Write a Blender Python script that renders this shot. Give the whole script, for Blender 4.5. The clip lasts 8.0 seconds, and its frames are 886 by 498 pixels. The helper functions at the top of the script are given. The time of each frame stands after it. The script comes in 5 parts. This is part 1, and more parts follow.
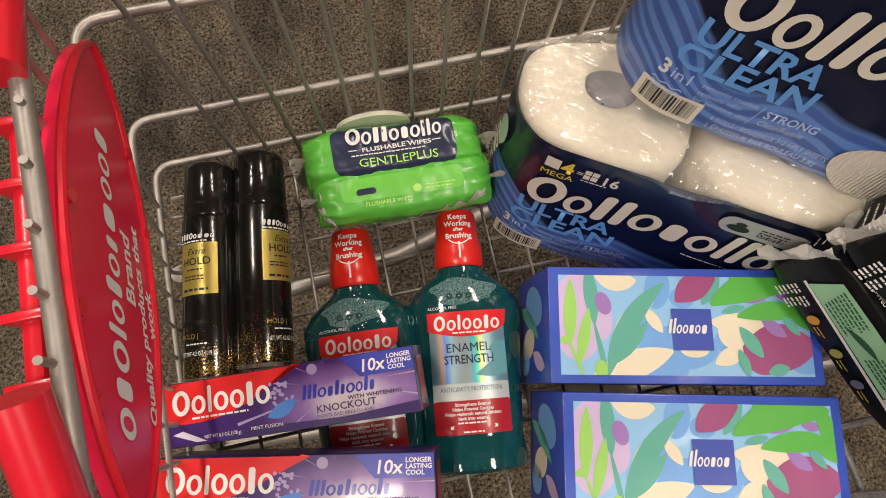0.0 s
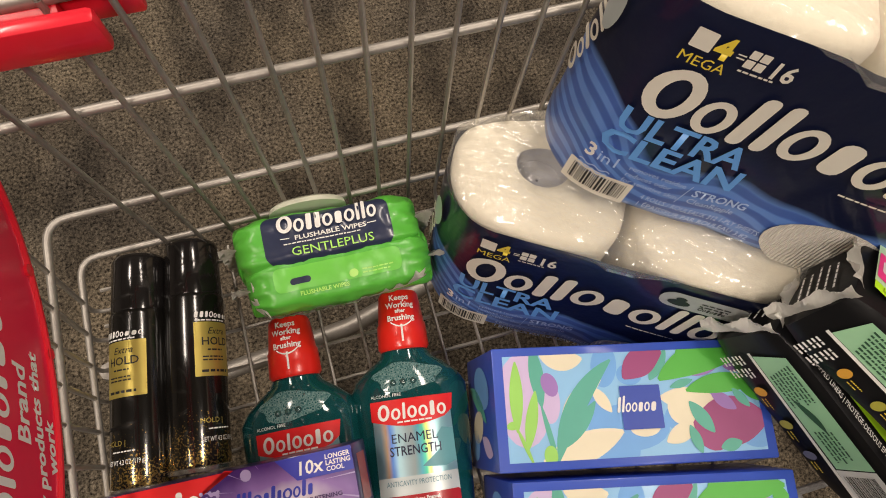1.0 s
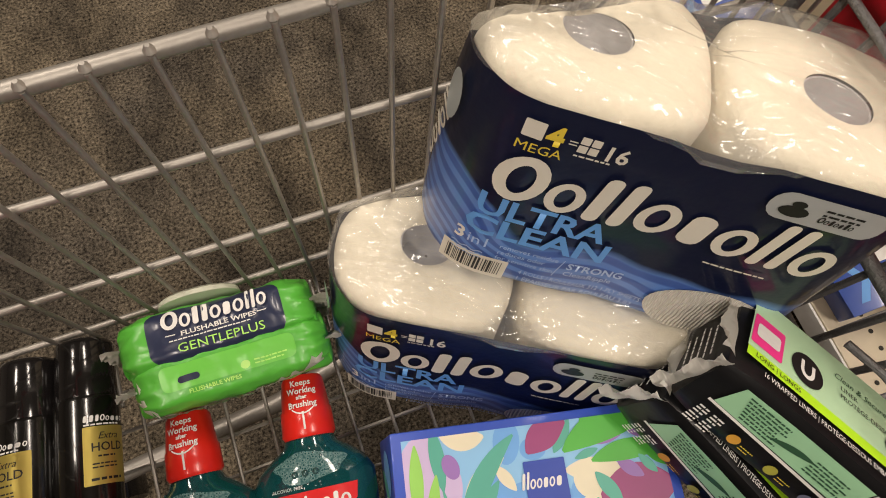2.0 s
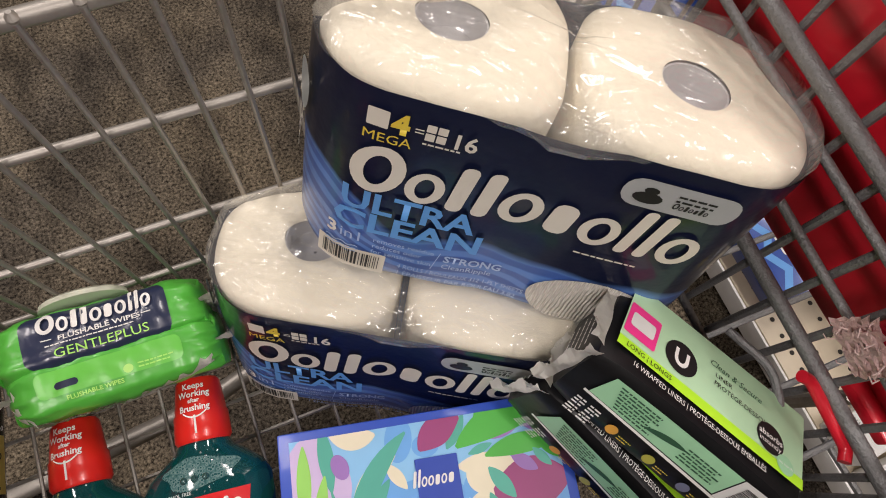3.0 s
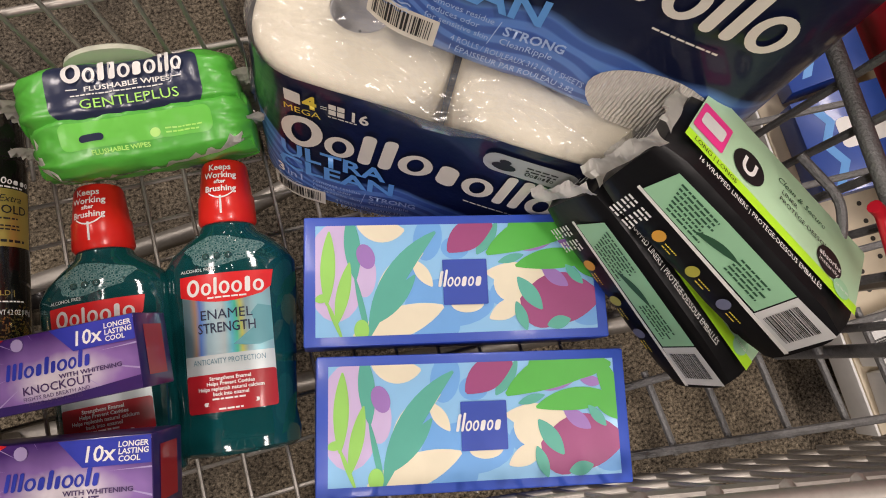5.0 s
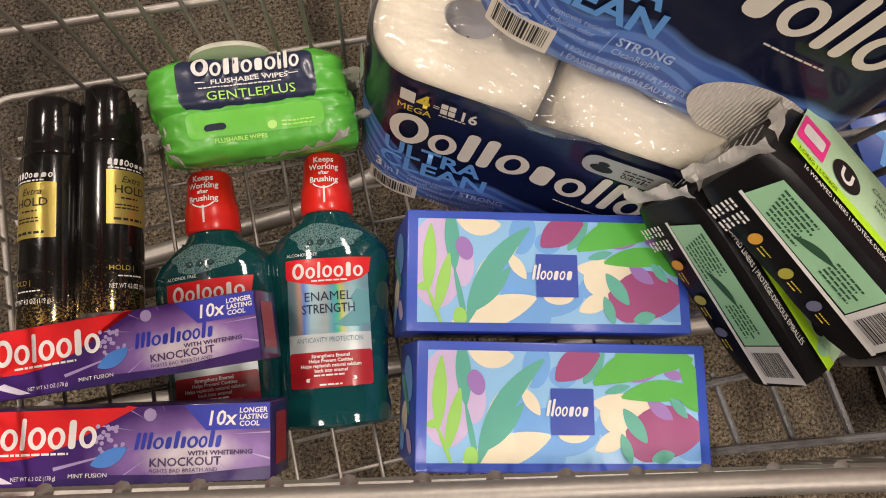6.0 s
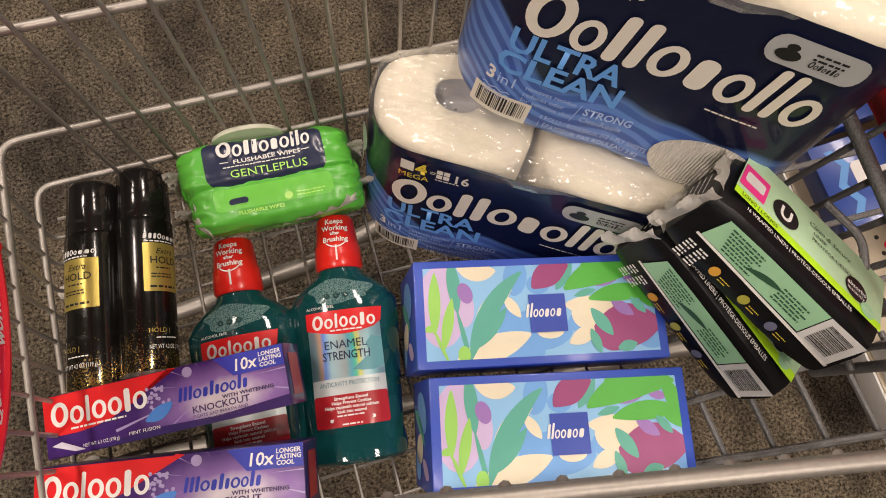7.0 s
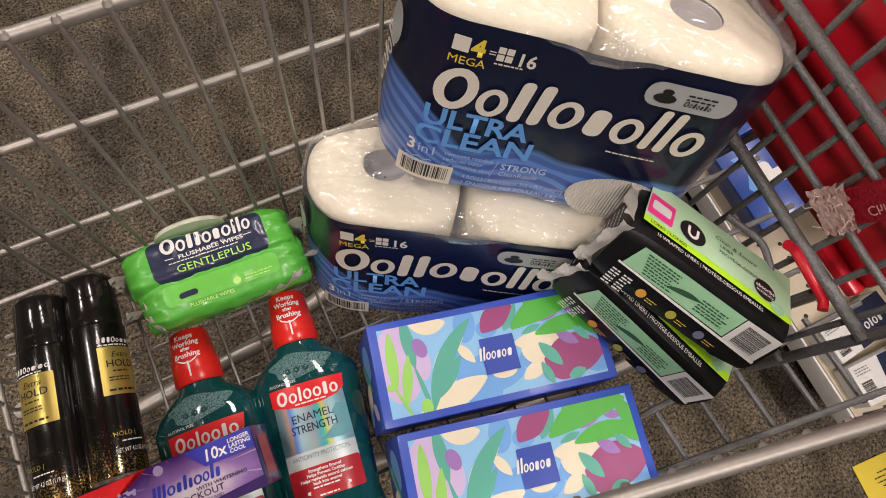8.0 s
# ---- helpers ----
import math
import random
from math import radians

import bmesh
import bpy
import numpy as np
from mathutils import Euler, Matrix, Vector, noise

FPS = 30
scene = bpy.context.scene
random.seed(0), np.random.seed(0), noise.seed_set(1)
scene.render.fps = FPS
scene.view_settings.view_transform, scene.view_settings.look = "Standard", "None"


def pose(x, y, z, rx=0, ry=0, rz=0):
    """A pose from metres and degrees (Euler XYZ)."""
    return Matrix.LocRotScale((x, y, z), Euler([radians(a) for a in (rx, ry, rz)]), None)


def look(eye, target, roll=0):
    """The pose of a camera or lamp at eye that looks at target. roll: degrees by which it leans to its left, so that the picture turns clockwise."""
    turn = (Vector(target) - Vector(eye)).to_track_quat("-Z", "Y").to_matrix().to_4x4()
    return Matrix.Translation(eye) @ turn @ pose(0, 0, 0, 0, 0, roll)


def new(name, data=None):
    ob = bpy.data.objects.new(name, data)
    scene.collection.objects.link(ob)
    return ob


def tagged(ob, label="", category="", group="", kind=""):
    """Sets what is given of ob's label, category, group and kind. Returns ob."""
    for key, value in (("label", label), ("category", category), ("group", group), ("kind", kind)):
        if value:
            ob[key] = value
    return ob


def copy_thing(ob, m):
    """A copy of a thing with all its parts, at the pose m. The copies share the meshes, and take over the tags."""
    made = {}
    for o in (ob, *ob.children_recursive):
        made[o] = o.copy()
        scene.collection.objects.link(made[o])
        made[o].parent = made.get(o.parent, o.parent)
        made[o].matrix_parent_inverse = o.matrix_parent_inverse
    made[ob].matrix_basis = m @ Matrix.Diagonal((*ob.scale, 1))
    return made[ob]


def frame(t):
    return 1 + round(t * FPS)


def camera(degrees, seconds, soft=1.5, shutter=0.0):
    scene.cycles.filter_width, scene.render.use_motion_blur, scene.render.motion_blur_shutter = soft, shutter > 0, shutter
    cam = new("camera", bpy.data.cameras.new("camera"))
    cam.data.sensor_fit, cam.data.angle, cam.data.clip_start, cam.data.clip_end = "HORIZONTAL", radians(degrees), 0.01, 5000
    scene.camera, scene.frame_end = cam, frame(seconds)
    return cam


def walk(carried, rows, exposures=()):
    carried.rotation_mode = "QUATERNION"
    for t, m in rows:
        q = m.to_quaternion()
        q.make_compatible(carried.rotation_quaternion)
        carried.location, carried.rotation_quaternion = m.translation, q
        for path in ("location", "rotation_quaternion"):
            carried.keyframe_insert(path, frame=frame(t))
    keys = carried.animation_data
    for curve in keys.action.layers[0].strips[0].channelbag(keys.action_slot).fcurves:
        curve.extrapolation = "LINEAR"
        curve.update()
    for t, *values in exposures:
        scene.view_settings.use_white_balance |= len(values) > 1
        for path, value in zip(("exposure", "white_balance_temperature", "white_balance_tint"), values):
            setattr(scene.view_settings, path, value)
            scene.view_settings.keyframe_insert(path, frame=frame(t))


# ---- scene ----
from mathutils.bvhtree import BVHTree

cam = camera(72.7, 8.0, soft=1.0)
PATH = [
    (0, (-0.103, 0.032, 0.925), (0.057, 0.456, -1.023), 8.4),
    (0.5, (-0.098, 0.043, 0.922), (0.12, 0.517, -1.009), 11.5),
    (1, (-0.068, 0.062, 0.922), (0.209, 0.584, -0.988), 12.6),
    (1.5, (-0.03, 0.071, 0.924), (0.294, 0.64, -0.966), 12.0),
    (2, (0.008, 0.073, 0.93), (0.378, 0.682, -0.939), 11.5),
    (2.2, (0.023, 0.07, 0.932), (0.409, 0.689, -0.93), 11.5),
    (3.3, (0.074, 0.034, 0.922), (0.526, 0.577, -0.949), 18.4),
    (3.5, (0.075, 0.022, 0.918), (0.509, 0.536, -0.966), 19.4),
    (4, (0.07, 0.008, 0.898), (0.463, 0.427, -1.017), 24.2),
    (4.2, (0.067, 0.004, 0.891), (0.439, 0.382, -1.037), 26.4),
    (5.3, (0.018, -0.013, 0.877), (0.299, 0.306, -1.078), 27.6),
    (5.5, (0.006, -0.011, 0.881), (0.273, 0.308, -1.075), 26.8),
    (6, (-0.025, -0.01, 0.896), (0.226, 0.339, -1.058), 23.5),
    (6.5, (-0.038, -0.011, 0.922), (0.211, 0.38, -1.023), 19.5),
    (7, (-0.036, -0.01, 0.955), (0.26, 0.445, -0.97), 17.3),
    (7.5, (-0.034, -0.01, 0.982), (0.336, 0.486, -0.92), 16.6),
    (8, (-0.028, -0.007, 0.988), (0.449, 0.514, -0.883), 17.6),
]
walk(cam, [(t, look(eye, target, roll)) for t, eye, target, roll in PATH],
     exposures=[(0, 0.0, 6550, 13), (1.0, 0.0, 6600, 11), (2.2, -0.1, 6600, 10), (3.4, -0.06, 5800, 14), (5.4, 0.0, 6300, 14), (7.0, 0.03, 6600, 15), (8.0, 0.0, 6200, 15)])

# ---------------------------------------------------------------- light
Z0 = 0.38                     # top of the basket's floor wires
world = bpy.data.worlds.new("store_air")
scene.world = world
world.use_nodes = True
world.node_tree.nodes["Background"].inputs[0].default_value = (1.0, 0.93, 0.82, 1)
world.node_tree.nodes["Background"].inputs[1].default_value = 0.035
LIGHTS = [(-1.1, -1.0), (-1.1, 1.5), (1.0, -1.0), (1.0, 1.5)]
LAMP_W = 32.5


def area_lamp(x, y, w):
    data = bpy.data.lights.new("troffer_lamp", "AREA")
    data.shape, data.size, data.size_y, data.energy, data.color = "RECTANGLE", 0.28, 1.15, w, (1.0, 0.87, 0.76)
    ob = new("troffer_lamp", data)
    ob.matrix_world = pose(x, y, 2.865)


for lx, ly in LIGHTS:
    area_lamp(lx, ly, LAMP_W)

# ---------------------------------------------------------------- materials
MATS = {}


def mat(name, color, rough=0.5, metal=0.0, grain=0.06, gscale=60.0, stain=0.05, bump=0.0, bscale=200.0, coat=0.0, trans=0.0, spec=0.5, vary=0.0):
    """A surface with fine grain, broad stains, relief and gloss."""
    if name in MATS:
        return MATS[name]
    m = bpy.data.materials.new(name)
    m.use_nodes = True
    nt = m.node_tree
    b = nt.nodes["Principled BSDF"]
    tc = nt.nodes.new("ShaderNodeTexCoord")
    n1 = nt.nodes.new("ShaderNodeTexNoise")
    n1.inputs["Scale"].default_value, n1.inputs["Detail"].default_value = gscale, 4
    n2 = nt.nodes.new("ShaderNodeTexNoise")
    n2.inputs["Scale"].default_value, n2.inputs["Detail"].default_value = gscale / 8, 3
    for n in (n1, n2):
        nt.links.new(tc.outputs["Object"], n.inputs["Vector"])
    add = nt.nodes.new("ShaderNodeMath")
    add.operation = "MULTIPLY_ADD"
    add.inputs[1].default_value = grain * 2
    add.inputs[2].default_value = 1 - grain - stain
    nt.links.new(n1.outputs["Fac"], add.inputs[0])
    add2 = nt.nodes.new("ShaderNodeMath")
    add2.operation = "MULTIPLY_ADD"
    add2.inputs[1].default_value = stain * 2
    nt.links.new(n2.outputs["Fac"], add2.inputs[0])
    nt.links.new(add.outputs[0], add2.inputs[2])
    mul = nt.nodes.new("ShaderNodeVectorMath")
    mul.operation = "SCALE"
    mul.inputs[0].default_value = color[:3]
    nt.links.new(add2.outputs[0], mul.inputs["Scale"])
    nt.links.new(mul.outputs[0], b.inputs["Base Color"])
    b.inputs["Roughness"].default_value = rough
    b.inputs["Metallic"].default_value = metal
    b.inputs["Coat Weight"].default_value = coat
    b.inputs["Coat Roughness"].default_value = 0.08
    b.inputs["Transmission Weight"].default_value = trans
    b.inputs["Specular IOR Level"].default_value = spec
    if bump:
        n3 = nt.nodes.new("ShaderNodeTexNoise")
        n3.inputs["Scale"].default_value, n3.inputs["Detail"].default_value = bscale, 3
        nt.links.new(tc.outputs["Object"], n3.inputs["Vector"])
        bp = nt.nodes.new("ShaderNodeBump")
        bp.inputs["Strength"].default_value, bp.inputs["Distance"].default_value = bump, 0.002
        nt.links.new(n3.outputs["Fac"], bp.inputs["Height"])
        nt.links.new(bp.outputs[0], b.inputs["Normal"])
    MATS[name] = m
    return m


def carpet_material():
    m = bpy.data.materials.new("carpet")
    m.use_nodes = True
    nt = m.node_tree
    b = nt.nodes["Principled BSDF"]
    b.inputs["Roughness"].default_value = 0.95
    b.inputs["Specular IOR Level"].default_value = 0.1
    tc = nt.nodes.new("ShaderNodeTexCoord")

    def tex(scale, detail, rough=0.6, stretch=None):
        n = nt.nodes.new("ShaderNodeTexNoise")
        n.inputs["Scale"].default_value, n.inputs["Detail"].default_value, n.inputs["Roughness"].default_value = scale, detail, rough
        if stretch:
            mp = nt.nodes.new("ShaderNodeMapping")
            mp.inputs["Scale"].default_value = stretch
            mp.inputs["Rotation"].default_value = (0, 0, 0.6)
            nt.links.new(tc.outputs["Object"], mp.inputs["Vector"])
            nt.links.new(mp.outputs[0], n.inputs["Vector"])
        else:
            nt.links.new(tc.outputs["Object"], n.inputs["Vector"])
        return n
    loop, broad, wear = tex(210, 4, 0.7), tex(10, 5, 0.65, (1, 0.5, 1)), tex(2.6, 3)
    vor = nt.nodes.new("ShaderNodeTexVoronoi")
    vor.inputs["Scale"].default_value = 330
    nt.links.new(tc.outputs["Object"], vor.inputs["Vector"])
    r1 = nt.nodes.new("ShaderNodeValToRGB")
    e = r1.color_ramp.elements
    e[0].position, e[0].color = 0.36, (0.014, 0.012, 0.010, 1)
    e[1].position, e[1].color = 0.68, (0.305, 0.268, 0.218, 1)
    nt.links.new(loop.outputs["Fac"], r1.inputs[0])
    r2 = nt.nodes.new("ShaderNodeValToRGB")
    e = r2.color_ramp.elements
    e[0].position, e[0].color = 0.36, (0.42, 0.41, 0.40, 1)
    e[1].position, e[1].color = 0.60, (1.15, 1.12, 1.05, 1)
    nt.links.new(broad.outputs["Fac"], r2.inputs[0])
    mx = nt.nodes.new("ShaderNodeMix")
    mx.data_type, mx.blend_type = "RGBA", "MULTIPLY"
    mx.inputs["Factor"].default_value = 1.0
    nt.links.new(r1.outputs[0], mx.inputs["A"])
    nt.links.new(r2.outputs[0], mx.inputs["B"])
    r3 = nt.nodes.new("ShaderNodeValToRGB")
    e = r3.color_ramp.elements
    e[0].position, e[0].color = 0.40, (0.70, 0.70, 0.72, 1)
    e[1].position, e[1].color = 0.58, (1.1, 1.06, 0.98, 1)
    nt.links.new(wear.outputs["Fac"], r3.inputs[0])
    mx2 = nt.nodes.new("ShaderNodeMix")
    mx2.data_type, mx2.blend_type = "RGBA", "MULTIPLY"
    mx2.inputs["Factor"].default_value = 1.0
    nt.links.new(mx.outputs["Result"], mx2.inputs["A"])
    nt.links.new(r3.outputs[0], mx2.inputs["B"])
    nt.links.new(mx2.outputs["Result"], b.inputs["Base Color"])
    bp = nt.nodes.new("ShaderNodeBump")
    bp.inputs["Strength"].default_value, bp.inputs["Distance"].default_value = 0.9, 0.003
    nt.links.new(vor.outputs["Distance"], bp.inputs["Height"])
    nt.links.new(bp.outputs[0], b.inputs["Normal"])
    return m


def film_material():
    """Clear shrink film: see-through, with gloss that grows at grazing angles and fine wrinkles."""
    m = bpy.data.materials.new("clear_film")
    m.use_nodes = True
    nt = m.node_tree
    nt.nodes.remove(nt.nodes["Principled BSDF"])
    out = nt.nodes["Material Output"]
    tr = nt.nodes.new("ShaderNodeBsdfTransparent")
    tr.inputs[0].default_value = (0.97, 0.97, 0.95, 1)
    gl = nt.nodes.new("ShaderNodeBsdfGlossy")
    gl.inputs["Roughness"].default_value = 0.16
    tc = nt.nodes.new("ShaderNodeTexCoord")
    n = nt.nodes.new("ShaderNodeTexNoise")
    n.inputs["Scale"].default_value, n.inputs["Detail"].default_value, n.inputs["Distortion"].default_value = 30, 3, 1.4
    n.noise_type = "RIDGED_MULTIFRACTAL"
    n.normalize = True
    mp = nt.nodes.new("ShaderNodeMapping")
    mp.inputs["Scale"].default_value = (1.0, 2.2, 1.0)
    nt.links.new(tc.outputs["Object"], mp.inputs["Vector"])
    nt.links.new(mp.outputs[0], n.inputs["Vector"])
    bp = nt.nodes.new("ShaderNodeBump")
    bp.inputs["Strength"].default_value, bp.inputs["Distance"].default_value = 1.0, 0.012
    nt.links.new(n.outputs["Fac"], bp.inputs["Height"])
    nt.links.new(bp.outputs[0], gl.inputs["Normal"])
    lw = nt.nodes.new("ShaderNodeLayerWeight")
    lw.inputs["Blend"].default_value = 0.25
    mx = nt.nodes.new("ShaderNodeMixShader")
    ma = nt.nodes.new("ShaderNodeMath")
    ma.operation = "MULTIPLY_ADD"
    ma.inputs[1].default_value, ma.inputs[2].default_value = 0.35, 0.075
    nt.links.new(lw.outputs["Fresnel"], ma.inputs[0])
    nt.links.new(ma.outputs[0], mx.inputs[0])
    haze = nt.nodes.new("ShaderNodeBsdfDiffuse")
    haze.inputs[0].default_value = (0.88, 0.87, 0.83, 1)
    veil = nt.nodes.new("ShaderNodeMixShader")
    veil.inputs[0].default_value = 0.13
    nt.links.new(tr.outputs[0], veil.inputs[1])
    nt.links.new(haze.outputs[0], veil.inputs[2])
    nt.links.new(veil.outputs[0], mx.inputs[1])
    nt.links.new(gl.outputs[0], mx.inputs[2])
    nt.links.new(mx.outputs[0], out.inputs[0])
    return m


def wrap_material(h):
    """Printed film round the paper rolls: navy, with wavy blue bands towards the foot."""
    m = bpy.data.materials.new("printed_wrap")
    m.use_nodes = True
    nt = m.node_tree
    b = nt.nodes["Principled BSDF"]
    b.inputs["Roughness"].default_value = 0.38
    b.inputs["Specular IOR Level"].default_value = 0.35
    b.inputs["Coat Weight"].default_value, b.inputs["Coat Roughness"].default_value = 0.55, 0.10
    tc = nt.nodes.new("ShaderNodeTexCoord")
    sep = nt.nodes.new("ShaderNodeSeparateXYZ")
    nt.links.new(tc.outputs["Object"], sep.inputs[0])
    def math_node(op, a, b=None, c=None):
        q = nt.nodes.new("ShaderNodeMath")
        q.operation = op
        for k, val in enumerate((a, b, c)):
            if val is None:
                continue
            if isinstance(val, (int, float)):
                q.inputs[k].default_value = val
            else:
                nt.links.new(val, q.inputs[k])
        return q.outputs[0]

    def ramp(fac, stops):
        r = nt.nodes.new("ShaderNodeValToRGB")
        el = r.color_ramp.elements
        el[0].position, el[0].color = stops[0][0], (*stops[0][1], 1)
        el[1].position, el[1].color = stops[-1][0], (*stops[-1][1], 1)
        for p, c in stops[1:-1]:
            x = el.new(p)
            x.color = (*c, 1)
        nt.links.new(fac, r.inputs[0])
        return r.outputs[0]
    wave = nt.nodes.new("ShaderNodeTexNoise")
    wave.inputs["Scale"].default_value, wave.inputs["Detail"].default_value = 13, 1
    mp = nt.nodes.new("ShaderNodeMapping")
    mp.inputs["Scale"].default_value = (1, 1, 1.4)
    nt.links.new(tc.outputs["Object"], mp.inputs["Vector"])
    nt.links.new(mp.outputs[0], wave.inputs["Vector"])
    # the blue climbs towards the rounded left end
    climb = nt.nodes.new("ShaderNodeMapRange")
    climb.interpolation_type = "SMOOTHSTEP"
    climb.inputs["From Min"].default_value, climb.inputs["From Max"].default_value = -0.070, -0.140
    climb.inputs["To Max"].default_value = 0.045
    nt.links.new(sep.outputs["X"], climb.inputs["Value"])
    height = math_node("MULTIPLY_ADD", wave.outputs["Fac"], 0.040, sep.outputs["Z"])
    height = math_node("SUBTRACT", height, climb.outputs[0])
    lines = math_node("SINE", math_node("MULTIPLY", height, 560))
    lines = math_node("MULTIPLY_ADD", lines, 0.5, 0.5)
    blues = ramp(lines, [(0.30, (0.060, 0.130, 0.43)), (0.52, (0.085, 0.190, 0.56)), (0.70, (0.13, 0.27, 0.66))])
    upper = math_node("MULTIPLY", height, 1 / (h * 0.62))
    edge = ramp(upper, [(0.66, (0, 0, 0)), (0.72, (1, 1, 1))])
    mx = nt.nodes.new("ShaderNodeMix")
    mx.data_type = "RGBA"
    mx.inputs["B"].default_value = (0.0042, 0.0075, 0.032, 1)
    nt.links.new(edge, mx.inputs["Factor"])
    nt.links.new(blues, mx.inputs["A"])
    nt.links.new(mx.outputs["Result"], b.inputs["Base Color"])
    n = nt.nodes.new("ShaderNodeTexNoise")
    n.inputs["Scale"].default_value, n.inputs["Detail"].default_value = 26, 4
    nt.links.new(tc.outputs["Object"], n.inputs["Vector"])
    bp = nt.nodes.new("ShaderNodeBump")
    bp.inputs["Strength"].default_value, bp.inputs["Distance"].default_value = 0.5, 0.004
    nt.links.new(n.outputs["Fac"], bp.inputs["Height"])
    nt.links.new(bp.outputs[0], b.inputs["Normal"])
    return m


def foil_material():
    """Holographic label foil: silver, its rainbow sheen painted as fixed colour stripes along the label's width."""
    m = bpy.data.materials.new("holographic_foil")
    m.use_nodes = True
    nt = m.node_tree
    b = nt.nodes["Principled BSDF"]
    b.inputs["Metallic"].default_value, b.inputs["Roughness"].default_value = 0.75, 0.3
    tc = nt.nodes.new("ShaderNodeTexCoord")
    sep = nt.nodes.new("ShaderNodeSeparateXYZ")
    nt.links.new(tc.outputs["Object"], sep.inputs[0])
    n = nt.nodes.new("ShaderNodeTexNoise")
    n.inputs["Scale"].default_value = 30
    nt.links.new(tc.outputs["Object"], n.inputs["Vector"])
    ma = nt.nodes.new("ShaderNodeMath")
    ma.operation = "MULTIPLY_ADD"
    ma.inputs[1].default_value = 0.006
    nt.links.new(n.outputs["Fac"], ma.inputs[0])
    nt.links.new(sep.outputs["X"], ma.inputs[2])
    mr = nt.nodes.new("ShaderNodeMapRange")
    mr.inputs["From Min"].default_value, mr.inputs["From Max"].default_value = -0.032, 0.036
    nt.links.new(ma.outputs[0], mr.inputs["Value"])
    r = nt.nodes.new("ShaderNodeValToRGB")
    stops = [(0.0, (0.25, 0.55, 0.6)), (0.14, (0.34, 0.52, 0.60)), (0.19, (0.70, 0.50, 0.30)), (0.24, (0.15, 0.35, 0.9)), (0.31, (0.42, 0.66, 0.74)), (0.48, (0.55, 0.66, 0.68)),
             (0.56, (0.20, 0.70, 0.85)), (0.61, (0.15, 0.80, 0.55)), (0.66, (0.80, 0.82, 0.20)), (0.72, (0.40, 0.56, 0.60)), (0.85, (0.26, 0.50, 0.55)), (1.0, (0.3, 0.5, 0.55))]
    el = r.color_ramp.elements
    el[0].position, el[0].color = 0.0, (*stops[0][1], 1)
    el[1].position, el[1].color = 1.0, (*stops[-1][1], 1)
    for p, c in stops[1:-1]:
        x = el.new(p)
        x.color = (*c, 1)
    nt.links.new(mr.outputs[0], r.inputs[0])
    nt.links.new(r.outputs[0], b.inputs["Base Color"])
    return m


def foam_material():
    """Small bubbles against the inside of a teal bottle: pale rings on dark liquid."""
    m = bpy.data.materials.new("bubble_film")
    m.use_nodes = True
    nt = m.node_tree
    b = nt.nodes["Principled BSDF"]
    b.inputs["Roughness"].default_value = 0.08
    tc = nt.nodes.new("ShaderNodeTexCoord")
    v = nt.nodes.new("ShaderNodeTexVoronoi")
    v.inputs["Scale"].default_value = 420
    nt.links.new(tc.outputs["Object"], v.inputs["Vector"])
    r = nt.nodes.new("ShaderNodeValToRGB")
    el = r.color_ramp.elements
    el[0].position, el[0].color = 0.0, (0.16, 0.26, 0.25, 1)
    el[1].position, el[1].color = 1.0, (0.006, 0.07, 0.075, 1)
    for p, c in ((0.10, (0.015, 0.085, 0.09)), (0.30, (0.012, 0.08, 0.085)), (0.40, (0.20, 0.30, 0.29)), (0.58, (0.10, 0.20, 0.20))):
        x = el.new(p)
        x.color = (*c, 1)
    nt.links.new(v.outputs["Distance"], r.inputs[0])
    nt.links.new(r.outputs[0], b.inputs["Base Color"])
    return m


def glow_print_material():
    """Carton print: pale lilac round the product's name, deepening to purple and to indigo at the foot."""
    m = bpy.data.materials.new("carton_glow_print")
    m.use_nodes = True
    nt = m.node_tree
    b = nt.nodes["Principled BSDF"]
    b.inputs["Roughness"].default_value, b.inputs["Coat Weight"].default_value = 0.28, 0.4
    tc = nt.nodes.new("ShaderNodeTexCoord")
    mp = nt.nodes.new("ShaderNodeMapping")
    mp.inputs["Location"].default_value = (-0.046 * 13, 0.007 * 30, -0.038)
    mp.inputs["Scale"].default_value = (13, 30, 1)
    nt.links.new(tc.outputs["Object"], mp.inputs["Vector"])
    ln = nt.nodes.new("ShaderNodeVectorMath")
    ln.operation = "LENGTH"
    nt.links.new(mp.outputs[0], ln.inputs[0])
    n = nt.nodes.new("ShaderNodeTexNoise")
    n.inputs["Scale"].default_value = 60
    nt.links.new(tc.outputs["Object"], n.inputs["Vector"])
    ma = nt.nodes.new("ShaderNodeMath")
    ma.operation = "MULTIPLY_ADD"
    ma.inputs[1].default_value = 0.25
    nt.links.new(n.outputs["Fac"], ma.inputs[0])
    nt.links.new(ln.outputs["Value"], ma.inputs[2])
    r = nt.nodes.new("ShaderNodeValToRGB")
    el = r.color_ramp.elements
    el[0].position, el[0].color = 0.30, (0.70, 0.64, 0.70, 1)
    el[1].position, el[1].color = 1.0, (0.055, 0.018, 0.15, 1)
    x = el.new(0.62)
    x.color = (0.25, 0.14, 0.40, 1)
    nt.links.new(ma.outputs[0], r.inputs[0])
    nt.links.new(r.outputs[0], b.inputs["Base Color"])
    return m


